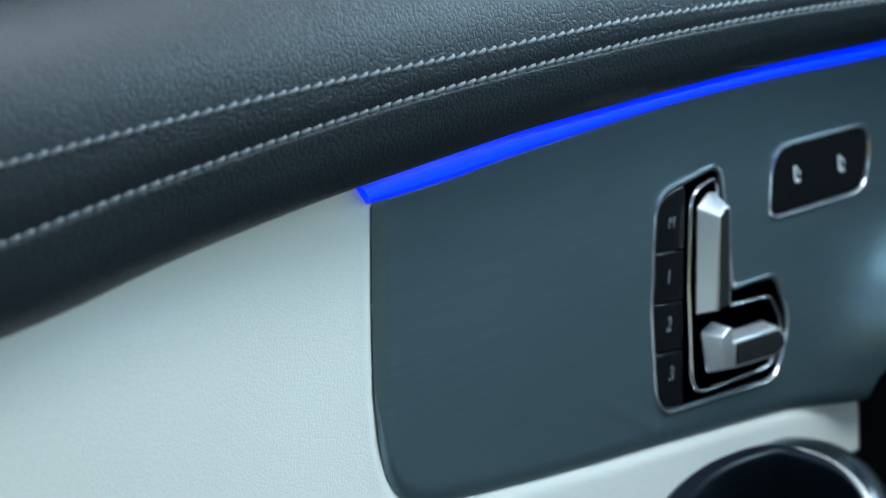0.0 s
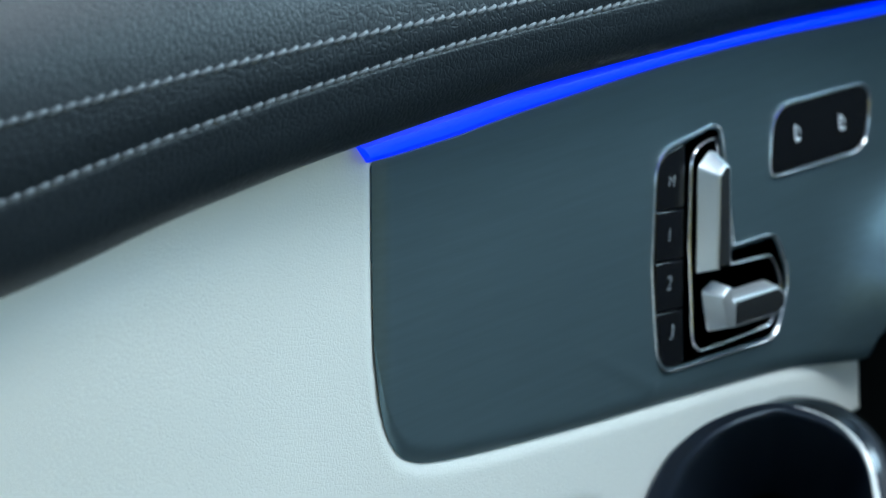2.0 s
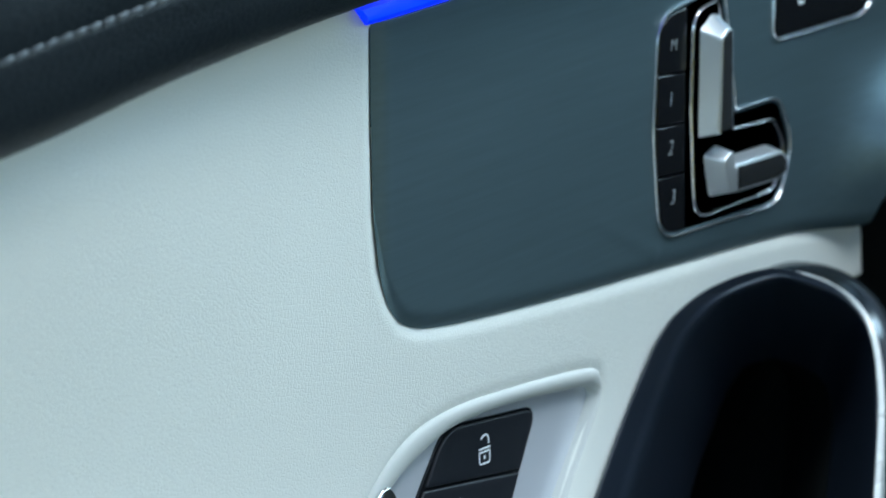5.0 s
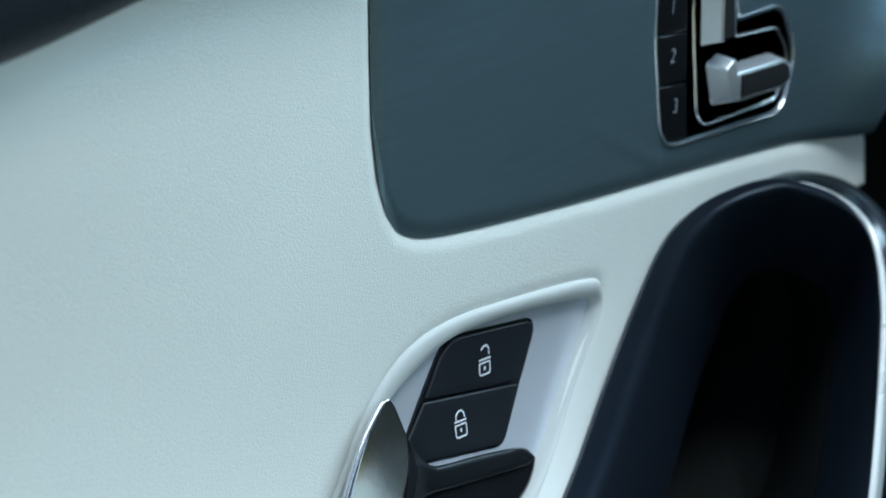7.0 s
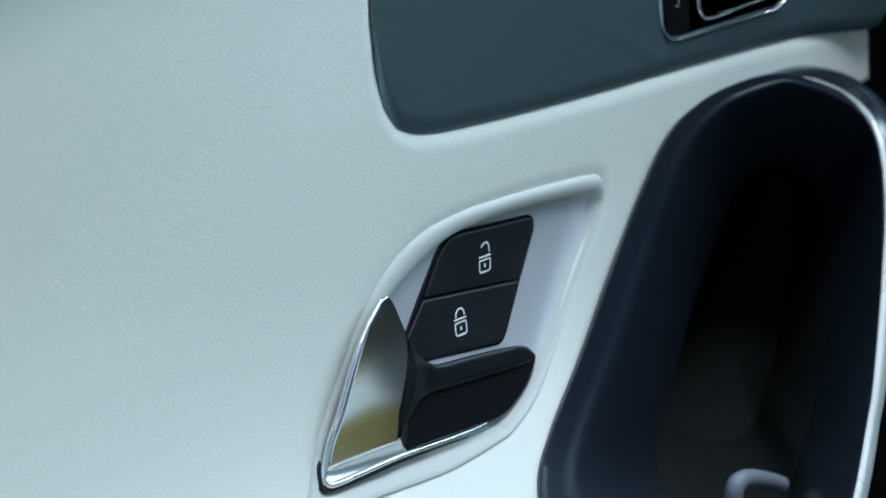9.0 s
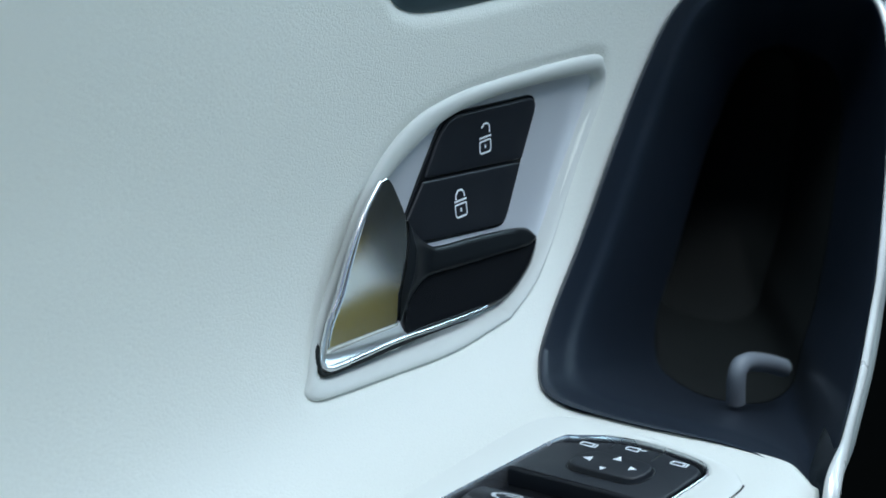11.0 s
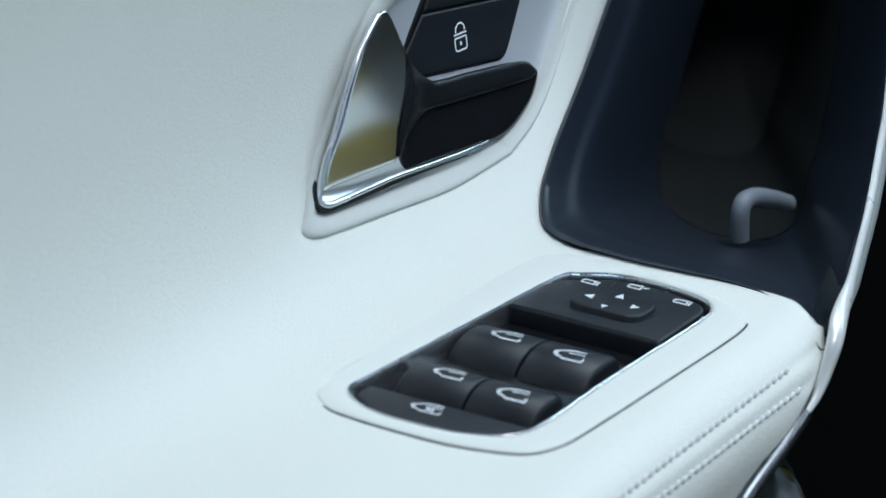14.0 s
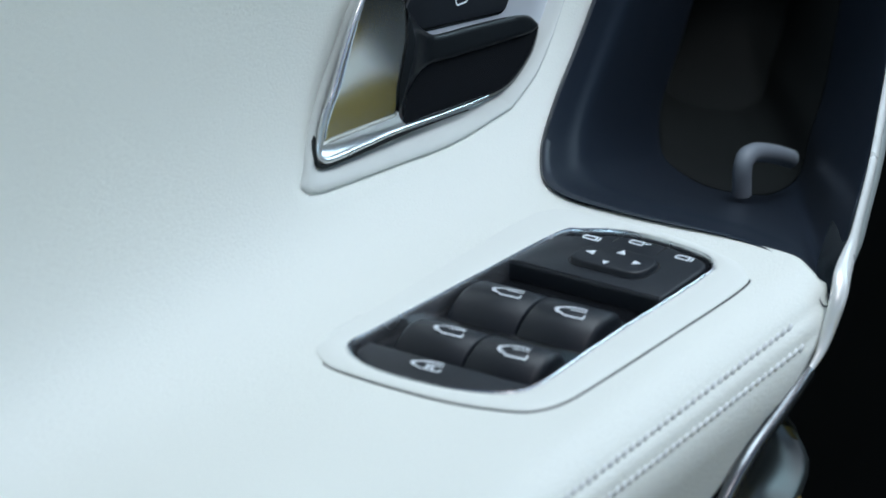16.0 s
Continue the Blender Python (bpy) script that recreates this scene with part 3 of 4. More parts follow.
for x in cols:
    hi = -0.2004 + edge_lift(x) - strip_height(x) - 0.0001
    lo = float(np.interp(x, low_x, low_z))
    row = []
    for k in range(91):
        q = k / 90
        q = q * q * (3 - 2 * q)
        z = hi + (lo - hi) * q
        d = min(x - left, z - lo)
        w = 0.0012 - 0.0022 * max(1 - d / 0.0075, 0) ** 2.2
        w += float(flare(x, z))
        q = min(max(((x - 0.886) * 0.894 - (z + 0.2903) * 0.448) / 0.0663, -0.3), 1)          # a faint pressed crease
        off = math.hypot(x - 0.886 - q * 0.0593, z + 0.2903 + q * 0.0297)
        w += 0.0004 * max(q, 0) ** 1.2 * math.exp(-(off / 0.0032) ** 2)
        b = bend_in(x, z)
        row.append(Vector((x - 1.43 * b, 0.57 - w - b, z + 0.39 * b)))
    loops.append(row)
bm = loft(bmesh.new(), loops, closed=False)
thicken(part("face", bm, brushed, trim, sharp=60), 0.0025)

# ---- grab pocket in front of the armrest ----
grab = thing("grab_handle", (0.9, 0.52, ZA), "black soft plastic door pull with a deep pocket and chrome edge", "door pull")
rim_right = [(0.7840, 0.4130, -0.4307), (0.8115, 0.4220, -0.4349), (0.8450, 0.4360, -0.4364), (0.8844, 0.4520, -0.4355), (0.9221, 0.4680, -0.4304), (0.9537, 0.4820, -0.4274),
             (1.0022, 0.5050, -0.4129), (1.0420, 0.5250, -0.3972), (1.0654, 0.5400, -0.3836), (1.0714, 0.5480, -0.3739), (1.0675, 0.5550, -0.3649), (1.0531, 0.5600, -0.3554), (1.0357, 0.5630, -0.3487)]
outer_pts = [(1.0164, 0.5670, -0.3447), (0.9880, 0.5700, -0.3446), (0.9640, 0.5699, -0.3480), (0.9494, 0.5697, -0.3550), (0.9345, 0.5689, -0.3680), (0.9175, 0.5669, -0.3828), (0.8790, 0.5577, -0.4087),
             (0.8429, 0.5465, -0.4228), (0.8187, 0.5353, -0.4294), (0.8055, 0.5219, -0.4330), (0.8053, 0.4953, -0.4341), (0.8098, 0.4564, -0.4344), (0.8050, 0.4315, -0.4356),
             (0.7990, 0.4205, -0.4415), (0.8420, 0.4350, -0.4364), (0.9221, 0.4680, -0.4304), (1.0022, 0.5050, -0.4129), (1.0654, 0.5400, -0.3836), (1.0675, 0.5550, -0.3649), (1.0357, 0.5630, -0.3487)]
inner_pts = [(1.0480, 0.5790, -0.3870), (1.0411, 0.5820, -0.3884), (1.0340, 0.5840, -0.3950), (1.0294, 0.5850, -0.4008), (1.0225, 0.5852, -0.4100), (1.0100, 0.5840, -0.4220), (0.9765, 0.5750, -0.4473),
             (0.9450, 0.5640, -0.4590), (0.9300, 0.5560, -0.4660), (0.9200, 0.5460, -0.4700), (0.9180, 0.5300, -0.4740), (0.9215, 0.5160, -0.4752), (0.9285, 0.5070, -0.4750),
             (0.9400, 0.5040, -0.4715), (0.9560, 0.5085, -0.4615), (0.9755, 0.5140, -0.4510), (1.0193, 0.5318, -0.4284), (1.0595, 0.5515, -0.4073), (1.0715, 0.5645, -0.3970), (1.0580, 0.5760, -0.3880)]
O = paired(outer_pts, 8)
I = paired(inner_pts, 8)
N = len(I)
back = Vector((0.80, 0.56, -0.22))
bm = bmesh.new()
loops = [[p + back * 0.012 for p in O]]
up = Vector((-0.72, -0.50, 0.46))
# where the crest of the rim lies between its outer edge and the pocket: broad towards the door, close to the chrome
crest = [float(np.interp(i / 8, [0, 2, 5, 11, 12, 13, 14, 18, 19, 20], [0.20, 0.26, 0.33, 0.28, 0.24, 0.18, 0.14, 0.14, 0.16, 0.20])) for i in range(N)]
rise = [float(np.interp(i / 8, [0, 10.5, 12, 13.3, 14.2, 20], [1, 1, 0.25, 0.25, 1, 1])) for i in range(N)]
for f, lift in ((0.0, 0.0005), (0.015, 0.0040), (0.04, 0.0062), (0.10, 0.0074), (0.18, 0.0082), (0.23, 0.0088), (0.27, 0.0098), (0.31, 0.0112), (0.34, 0.0121), (0.37, 0.0124), (0.40, 0.0119), (0.44, 0.0098), (0.49, 0.0068), (0.55, 0.0025), (0.63, -0.003), (0.72, -0.0092), (0.82, -0.015), (0.92, -0.0200), (1.0, -0.024)):
    loops.append([a.lerp(b, f * c / 0.37 if f < 0.37 else c + (f - 0.37) * (1 - c) / 0.63) + up * (lift * r if lift > 0 else lift) for a, b, c, r in zip(O, I, crest, rise)])
loft(bm, loops)
part("rim", bm, rim_black, grab, sharp=60)
bm = bmesh.new()
mid = sum(I, Vector()) / N
loft(bm, [[p.lerp(mid, f) + back * d - up * 0.024 for p in I] for f, d in ((0.0, 0.002), (0.03, 0.012), (0.06, 0.03), (0.10, 0.07), (0.14, 0.11), (0.30, 0.116), (0.60, 0.118))], True, False, True)
part("pocket", bm, deep_black, grab, sharp=25)
C = catmull([(1.0164, 0.5670, -0.3447)] + list(reversed(rim_right[1:])) + [(0.7995, 0.4165, -0.4370), (0.7940, 0.4160, -0.4445), (0.7880, 0.4158, -0.4512), (0.7815, 0.4158, -0.4545), (0.7735, 0.4160, -0.4562)], 120)
face = Vector((-0.66, -0.64, 0.40)).normalized()
bm = bmesh.new()
loops, edge_run = [], []
for i, p in enumerate(C):
    dr = (C[min(i + 1, len(C) - 1)] - C[max(i - 1, 0)]).normalized()
    side = dr.cross(face).normalized()
    if side.dot(p - mid) < 0:
        side = -side
    n = side.cross(dr).normalized()
    if n.dot(face) < 0:
        n = -n
    grow = min(i / 26, 1)
    p = p + up * (0.0095 * min(max((p.x - 0.80) / 0.03, 0), 1) * grow) - side * 0.0006
    end = (len(C) - 1 - i) / len(C)
    r = (0.0003 + 0.0012 * grow + 0.0014 * math.exp(-((end - 0.10) / 0.05) ** 2)) * min(end / 0.06 + 0.25, 1)
    if p.x > 0.80:
        edge_run.append((p, side, n, r))
    loops.append([p + side * (r * math.cos(a)) + n * (0.6 * r * math.sin(a)) for a in np.linspace(0, 2 * math.pi, 13)[:12]])
loft(bm, loops, True, True, True)
part("chrome_edge", bm, strip_metal, grab, "polished chrome edge strip", sharp=70)
bm = bmesh.new()
loops = []
for p, side, n, r in edge_run:          # the strip's outer flank, which widens towards the armrest
    wide = 0.0034 * float(smooth((1.045 - p.x) / 0.08)) * float(smooth((p.x - 0.800) / 0.035))
    loops.append([p + side * a - n * b for a, b in ((r * 0.7, 0.0003), (r + wide * 0.35, 0.0003), (r + wide * 0.75, 0.0009), (r + wide, 0.0024), (r + wide * 0.8, 0.0050))])
loft(bm, loops, False)
part("chrome_flank", bm, flank_metal, grab, "pale satin flank of the chrome edge")
bm = bmesh.new()
loops = []
for i, (p, side, n, r) in enumerate(edge_run):
    wide = 0.0002 + 0.0118 * math.sin(math.pi * min(i / (len(edge_run) - 1) * 1.5, 1)) ** 1.1
    loops.append([p + side * a - n * b for a, b in ((r * 0.6, 0.0010), (r + wide * 0.3, 0.0008), (r + wide * 0.65, 0.0016), (r + wide * 0.95, 0.0036), (r + wide * 1.15, 0.0090), (r + wide * 1.1, 0.0200))])
loft(bm, loops, False)
part("outer_shell", bm, shell_black, grab)
# bracket inside the pocket
bm = tube([p - up * 0.030 for p in catmull([(0.8866, 0.4965, -0.4565), (0.8864, 0.4965, -0.4466), (0.8890, 0.4965, -0.4433), (0.8965, 0.4965, -0.4445), (0.9105, 0.4965, -0.4505), (0.9200, 0.4965, -0.4555)], 30)], 0.0034, 10)
part("bracket", bm, grey_plastic, grab, "pale grey bracket deep in the pocket")

# ---- lower door under the armrest ----
lower = thing("lower_door", (0.7, 0.5, F0), "black lower door panel under the armrest", "door panel", kind="structure")
part("panel", box(0.1, 0.80, 0.46, 0.52, F0 + 0.02, -0.47, 0.012), soft_black, lower)
piping = catmull([(0.7805, 0.4162, -0.4540), (0.7725, 0.4152, -0.4556), (0.7632, 0.4145, -0.4580), (0.7540, 0.4140, -0.4602), (0.7441, 0.4135, -0.4628), (0.7319, 0.4130, -0.4685), (0.7245, 0.4130, -0.4735), (0.69, 0.4130, -0.4880), (0.60, 0.4130, -0.4990), (0.30, 0.4130, -0.513)], 80)
part("piping", tube(piping, 0.0024, 12), dark_chrome, lower, "dark polished piping along the armrest")
inner = catmull([(0.7715, 0.4200, -0.4650), (0.7600, 0.4165, -0.4640), (0.7441, 0.4140, -0.4665), (0.7319, 0.4135, -0.4720), (0.7200, 0.4140, -0.4800), (0.69, 0.4140, -0.4950), (0.60, 0.4140, -0.510)], 40)
outer = catmull([(0.7725, 0.4200, -0.4660), (0.7810, 0.4190, -0.4750), (0.7800, 0.4135, -0.4830), (0.7700, 0.4100, -0.4872), (0.7562, 0.4080, -0.4890), (0.71, 0.4080, -0.5100), (0.60, 0.4080, -0.535)], 40)
bm = bmesh.new()
loft(bm, [[a.lerp(b, q) + Vector((0.004, 0.007, -0.002)) * math.sin(math.pi * q) for q in np.linspace(0, 1, 13)] for a, b in zip(inner, outer)], closed=False)
thicken(part("cup", bm, cup_metal, lower, "polished hollow trim under the armrest"), 0.0012)
part("cup_edge", tube(outer[7:], 0.0006, 8), brass, lower, "thin brass coloured edge")
# ---- seat control module ----


def knob(tip, put, w0, w1, draft, bevel, mat, parent, name, base=None):
    """A switch cap of the outline tip at its front, widening by draft, or to the outline base, towards its foot."""
    base = base or inset(tip, -draft)
    loops = [[put(p.x, p.y, w0) for p in base], [put(p.x, p.y, w1 - bevel) for p in tip]]
    for a in (0.5, 1.0, math.pi / 2):
        oo = inset(tip, bevel * (1 - math.cos(a)))
        loops.append([put(p.x, p.y, w1 - bevel + bevel * math.sin(a)) for p in oo])
    return part(name, loft(bmesh.new(), loops, True, True, True), mat, parent, sharp=45)


def on_module(u, v, w):
    """The trim's face for the switches that sit flush in it."""
    b = bend_in(u, v)
    return on_wall(u + 0.0031 - 1.43 * b, v - 0.0009 + 0.39 * b, w - 0.0018 + b)


seat = thing("seat_control", (0.975, 0.566, -0.316), "black seat control plate with memory keys and silver switches", "seat control")
mod = rounded([(0.9405, -0.2322, 0.014), (0.9872, -0.2272, 0.010), (0.9988, -0.2770, 0.002), (1.0310, -0.2780, 0.014), (1.0440, -0.2990, 0.020), (1.0330, -0.3218, 0.014), (0.9440, -0.3162, 0.015), (0.9386, -0.2750, 0.05)], 7)
part("bezel", frame_ring(mod, 0.0011, on_module, 0.0015, 0.0040, 0.0030), satin, seat, "polished metal rim")
part("base", plate(inset(mod, 0.0016), on_module, -0.003, 0.0030, 0.0004), gloss_black, seat)
seatline = rounded([(0.9652, -0.2352, 0.009), (0.9838, -0.2325, 0.006), (0.9962, -0.2838, 0.003), (1.0268, -0.2862, 0.008), (1.0378, -0.2995, 0.013), (1.0290, -0.3152, 0.010), (0.9690, -0.3138, 0.012), (0.9648, -0.2700, 0.04)], 7)
part("inner_rim", frame_ring(seatline, 0.0010, on_module, 0.0028, 0.0040, 0.0030, 4), satin, seat, "thin bright metal line")
keys = [([(0.9425, -0.2370, 0.004), (0.9500, -0.2335, 0.002), (0.9608, -0.2325, 0.001), (0.9606, -0.2556, 0.0004), (0.9418, -0.2537, 0.0004)], "M", 0.9520, -0.2448, 0.0062),
        ([(0.9417, -0.2546, 0.0004), (0.9606, -0.2565, 0.0004), (0.9608, -0.2745, 0.0004), (0.9417, -0.2726, 0.0004)], "1", 0.9508, -0.2646, 0.0072),
        ([(0.9417, -0.2735, 0.0004), (0.9608, -0.2754, 0.0004), (0.9612, -0.2932, 0.0004), (0.9424, -0.2914, 0.0004)], "2", 0.9514, -0.2825, 0.0078),
        ([(0.9425, -0.2923, 0.0004), (0.9612, -0.2941, 0.0004), (0.9624, -0.3148, 0.001), (0.9478, -0.3134, 0.008)], "3", 0.9537, -0.3014, 0.0078)]
for corners, text, u, v, size in keys:
    key = part("key", plate(rounded(corners, 4), on_module, 0.0025, 0.0036, 0.0003), gloss_black, seat)
    lettering(text, size, lambda a, b, w, u=u, v=v: on_module(a + 0.16 * (b - v), b - 0.08 * (a - u), w), u, v, 0.00362, "legend", legend_grey, key)
back_tip = rounded([(0.9740, -0.2454, 0.0016), (0.9782, -0.2423, 0.0016), (0.9825, -0.2428, 0.0022), (0.9847, -0.2820, 0.0010), (0.9740, -0.2812, 0.0010)], 5)
back_foot = rounded([(0.9710, -0.2424, 0.0016), (0.9790, -0.2378, 0.0030), (0.9850, -0.2392, 0.0022), (0.9862, -0.2836, 0.0010), (0.9714, -0.2832, 0.0010)], 5)
bs = knob(back_tip, on_module, 0.0026, 0.0105, 0, 0.0008, knob_metal, seat, "backrest_switch", back_foot)
part("inlay", plate(inset(back_tip, 0.0011), on_module, 0.0085, 0.0107, 0.0003), dark_chrome, bs, "dark front face")
cush_tip = rounded([(0.9885, -0.2954, 0.0010), (1.0215, -0.2970, 0.003), (1.0272, -0.3004, 0.003), (1.0272, -0.3066, 0.003), (1.0201, -0.3082, 0.003), (0.9885, -0.3062, 0.001)], 5)
end_tip = rounded([(0.9781, -0.2921, 0.0014), (0.9830, -0.2892, 0.0014), (0.9856, -0.2900, 0.0018), (0.9862, -0.2958, 0.0012), (0.9886, -0.2964, 0.0008), (0.9886, -0.3060, 0.001), (0.9824, -0.3049, 0.0030)], 5)
end_foot = rounded([(0.9752, -0.2902, 0.0014), (0.9832, -0.2880, 0.0014), (0.9866, -0.2890, 0.0018), (0.9872, -0.2944, 0.0012), (0.9900, -0.2950, 0.0008), (0.9900, -0.3084, 0.001), (0.9800, -0.3072, 0.0030)], 5)
cs_ = knob(cush_tip, on_module, 0.0026, 0.0102, 0.0014, 0.0008, knob_metal, seat, "cushion_switch")
end = knob(end_tip, on_module, 0.0026, 0.0107, 0, 0.0007, knob_metal, cs_, "end_block", end_foot)
part("inlay", plate(inset(cush_tip, 0.0011), on_module, 0.0085, 0.0104, 0.0003), dark_chrome, cs_, "dark front face")


# ---- seat heater keys ----
heat = thing("seat_heater_panel", (1.065, 0.566, -0.258), "black oblong seat heater panel with a polished metal rim", "switch panel")
ho = rounded([(1.0252, -0.2284, 0.020), (1.1058, -0.2308, 0.012), (1.1046, -0.2594, 0.022), (1.0236, -0.2574, 0.008)], 8)
part("bezel", frame_ring(ho, 0.0011, on_module, 0.0015, 0.0040, 0.0030), satin, heat, "polished metal rim")
part("face", plate(inset(ho, 0.0014), on_module, -0.003, 0.0034, 0.0004), gloss_black, heat)
for u, v in ((1.0455, -0.2423), (1.0815, -0.2440)):
    icon = merge(stroke([(u - 0.0024, v + 0.0034), (u - 0.0016, v - 0.0014), (u - 0.0008, v - 0.0028), (u + 0.0024, v - 0.0028)], 0.0013, on_module, 0.00345),
                 stroke([(u - 0.0008, v + 0.0026), (u + 0.0012, v + 0.0010), (u + 0.0022, v - 0.0008)], 0.0006, on_module, 0.00345))
    part("heater_sign", icon, legend, heat)

# ---- inner door handle ----
handle = thing("door_handle", (0.82, 0.55, -0.415), "inner door handle with chrome lever, white surround and lock keys", "door handle")

LO, LI = paired(lip_out), paired(lip_in)
bm = bmesh.new()
loops = []
for f, w in ((0.0, -0.004), (0.0, -0.0006), (0.06, 0.0004), (0.2, 0.0009), (0.40, 0.0010), (0.58, 0.0006), (0.78, 0.0000), (0.88, -0.0010), (0.95, -0.0024), (1.0, -0.0044), (1.03, -0.009)):
    loops.append([on_wall(*a.lerp(b, f), w) for a, b in zip(LO, LI)])
part("surround", loft(bm, loops), bezel_paint, handle, "white moulded surround", sharp=120)
ctr = Vector((0.822, -0.385))
bm = bmesh.new()
loft(bm, [[on_wall(*p.lerp(ctr, f), -0.0040 - 0.0004 * max(0.0, 1 - f / 0.3) ** 2) for p in LI] for f in (-0.03, 0.03, 0.08, 0.14, 0.2, 0.3, 0.45, 0.6, 0.9)], True, False, True)
part("dish", bm, silver_paint, handle, "pale silver recessed dish")


def on_key(u, v, w):
    """The dish's face, a little in front of which the lock keys stand."""
    return on_wall(u - 0.0015, v + 0.0007, w)


b1 = rounded([(0.8083, -0.3698, 0.0008), (0.8218, -0.3534, 0.016), (0.8762, -0.3610, 0.0044), (0.8630, -0.3790, 0.0008)], 7)
b2 = rounded([(0.8074, -0.3708, 0.0008), (0.8622, -0.3800, 0.0008), (0.8476, -0.3966, 0.009), (0.8003, -0.3888, 0.001), (0.7962, -0.3805, 0.001)], 7)
part("button_seat", plate(rounded([(0.8214, -0.3522, 0.016), (0.8776, -0.3602, 0.005), (0.8480, -0.3976, 0.009), (0.7994, -0.3898, 0.001), (0.7950, -0.3805, 0.001)], 7), on_key, -0.010, -0.0036, 0.0004, follow=True), gloss_black, handle)
for o, u, v, is_open in ((b1, 0.8428, -0.3664, True), (b2, 0.8255, -0.3828, False)):
    key = part("lock_key", plate(o, on_key, -0.008, -0.0028, 0.0006, follow=True), key_black, handle)
    w = -0.0028
    put = lambda a, b, w, u=u, v=v: on_key(a + 0.10 * (b - v), b - 0.06 * (a - u), w)
    bar = stroke([(u - 0.0034, v + 0.0006), (u + 0.0034, v + 0.0006)], 0.00055, put, w)
    body = stroke(rounded([(u - 0.0031, v - 0.0006, 0.0004), (u + 0.0031, v - 0.0006, 0.0004), (u + 0.0031, v - 0.0046, 0.0012), (u - 0.0031, v - 0.0046, 0.0012)], 4), 0.00055, put, w, closed=True)
    dot = stroke([(u, v - 0.0019), (u, v - 0.0031)], 0.0009, put, w)
    lift = 0.0012 if is_open else 0.0
    arch = [(u - 0.0024, v + 0.0012 + lift), (u - 0.0022, v + 0.0028 + lift), (u - 0.0008, v + 0.0039 + lift), (u + 0.0010, v + 0.0039 + lift), (u + 0.0023, v + 0.0028 + lift), (u + 0.0025, v + 0.0014 + lift * 0.3)]
    if is_open:
        arch = arch[1:]
    part("lock_sign", merge(bar, body, dot, stroke(arch, 0.0006, put, w)), legend, key)

# lever: a curved chrome scoop that runs out into a grip
edge_l = catmull([(0.7781, -0.3591, 0), (0.776, -0.3601, 0), (0.7663, -0.3679, 0), (0.7559, -0.3801, 0), (0.7492, -0.3881, 0), (0.741, -0.3954, 0), (0.7357, -0.4017, 0)], 33)
edge_r = catmull([(0.779, -0.3593, 0), (0.7818, -0.3626, 0), (0.7862, -0.3724, 0), (0.7888, -0.3803, 0), (0.7889, -0.3886, 0), (0.7808, -0.3982, 0), (0.7723, -0.4046, 0)], 33)
# how far the scoop stands off the wall, in mm, down its length and across it
BEND = [[3.93, 3.95, 3.95, 3.94], [4.25, 4.14, 4.28, 4.13], [6.85, 8.38, 8.16, 8.1], [5.42, 1.5, 3.46, 1.5], [4.31, 13.99, 13.92, 15.93], [7.2, 5.64, 9.02, 9.35], [4.07, 6.63, 8.21, 9.61], [1.84, 3.76, 5.89, 7.36]]


def scoop(i, q):
    t = i / 32
    p = edge_l[i].lerp(edge_r[i], q)
    w = 0.001 * sum(math.comb(7, m) * t ** m * (1 - t) ** (7 - m) * sum(math.comb(3, k) * q ** k * (1 - q) ** (3 - k) * c for k, c in enumerate(row)) for m, row in enumerate(BEND))
    return on_wall(p.x - 1.2 * (w - 0.003), p.y + 0.59 * (w - 0.003), w)


lever = thicken(part("lever", loft(bmesh.new(), [[scoop(i, k / 16) for k in range(17)] for i in range(33)], closed=False), lever_metal, handle, "curved polished chrome lever", sharp=60), 0.0012)
rim_path = [scoop(i, 0) + Vector((-0.0013, 0.0, 0.0002)) for i in range(1, 31, 3)] + [on_wall(x, z, 0.0012) for x, z in ((0.7346, -0.4036), (0.7352, -0.4060), (0.7390, -0.4071), (0.7544, -0.4080), (0.7709, -0.4090), (0.7883, -0.4107), (0.8060, -0.4122), (0.8170, -0.4128))]
part("lever_rim", tube(catmull(rim_path, 90), [0.0011 - 0.0007 * min(max((i - 50) / 36, 0), 1) for i in range(90)], 12), satin, lever, "bright metal rim of the lever")
# the foot of the lever sweeps forward to meet the rim
foot = catmull([(0.7352, -0.4052, 0), (0.7390, -0.4066, 0), (0.7544, -0.4076, 0), (0.7709, -0.4088, 0), (0.7760, -0.4092, 0)], 13)
loops = []
for k, b in enumerate(foot):
    low, end = scoop(31, k / 12), on_wall(b.x, b.y, 0.0016)
    loops.append([low.lerp(end, q) + Vector((0.0004, 0.0012, -0.0004)) * math.sin(math.pi * q) for q in np.linspace(0, 1, 9)])
part("lever_foot", loft(bmesh.new(), loops, closed=False), knob_metal, lever, "satin sweep at the foot of the lever")
gap_path = [on_wall(0.7450, -0.3898, -0.0045), on_wall(0.7420, -0.3930, -0.0022), on_wall(0.738, -0.3975, -0.0006)] + [on_wall(x, z, 0.0007) for x, z in ((0.734, -0.4018), (0.7326, -0.4054), (0.7347, -0.4078), (0.7476, -0.4090), (0.7620, -0.4099), (0.7760, -0.4109), (0.7900, -0.4122), (0.8060, -0.4137))]
part("lever_gap", tube(catmull(gap_path, 80), [0.0008 - 0.0006 * min(max((i - 40) / 30, 0), 1) for i in range(80)], 6), deep_black, handle, "dark joint round the lever")


def in_front(x, z, w):
    """A point that stands w off the wall, drawn back along the slope of the lever."""
    return on_wall(x - 1.2 * (w - 0.003), z + 0.59 * (w - 0.003), w)


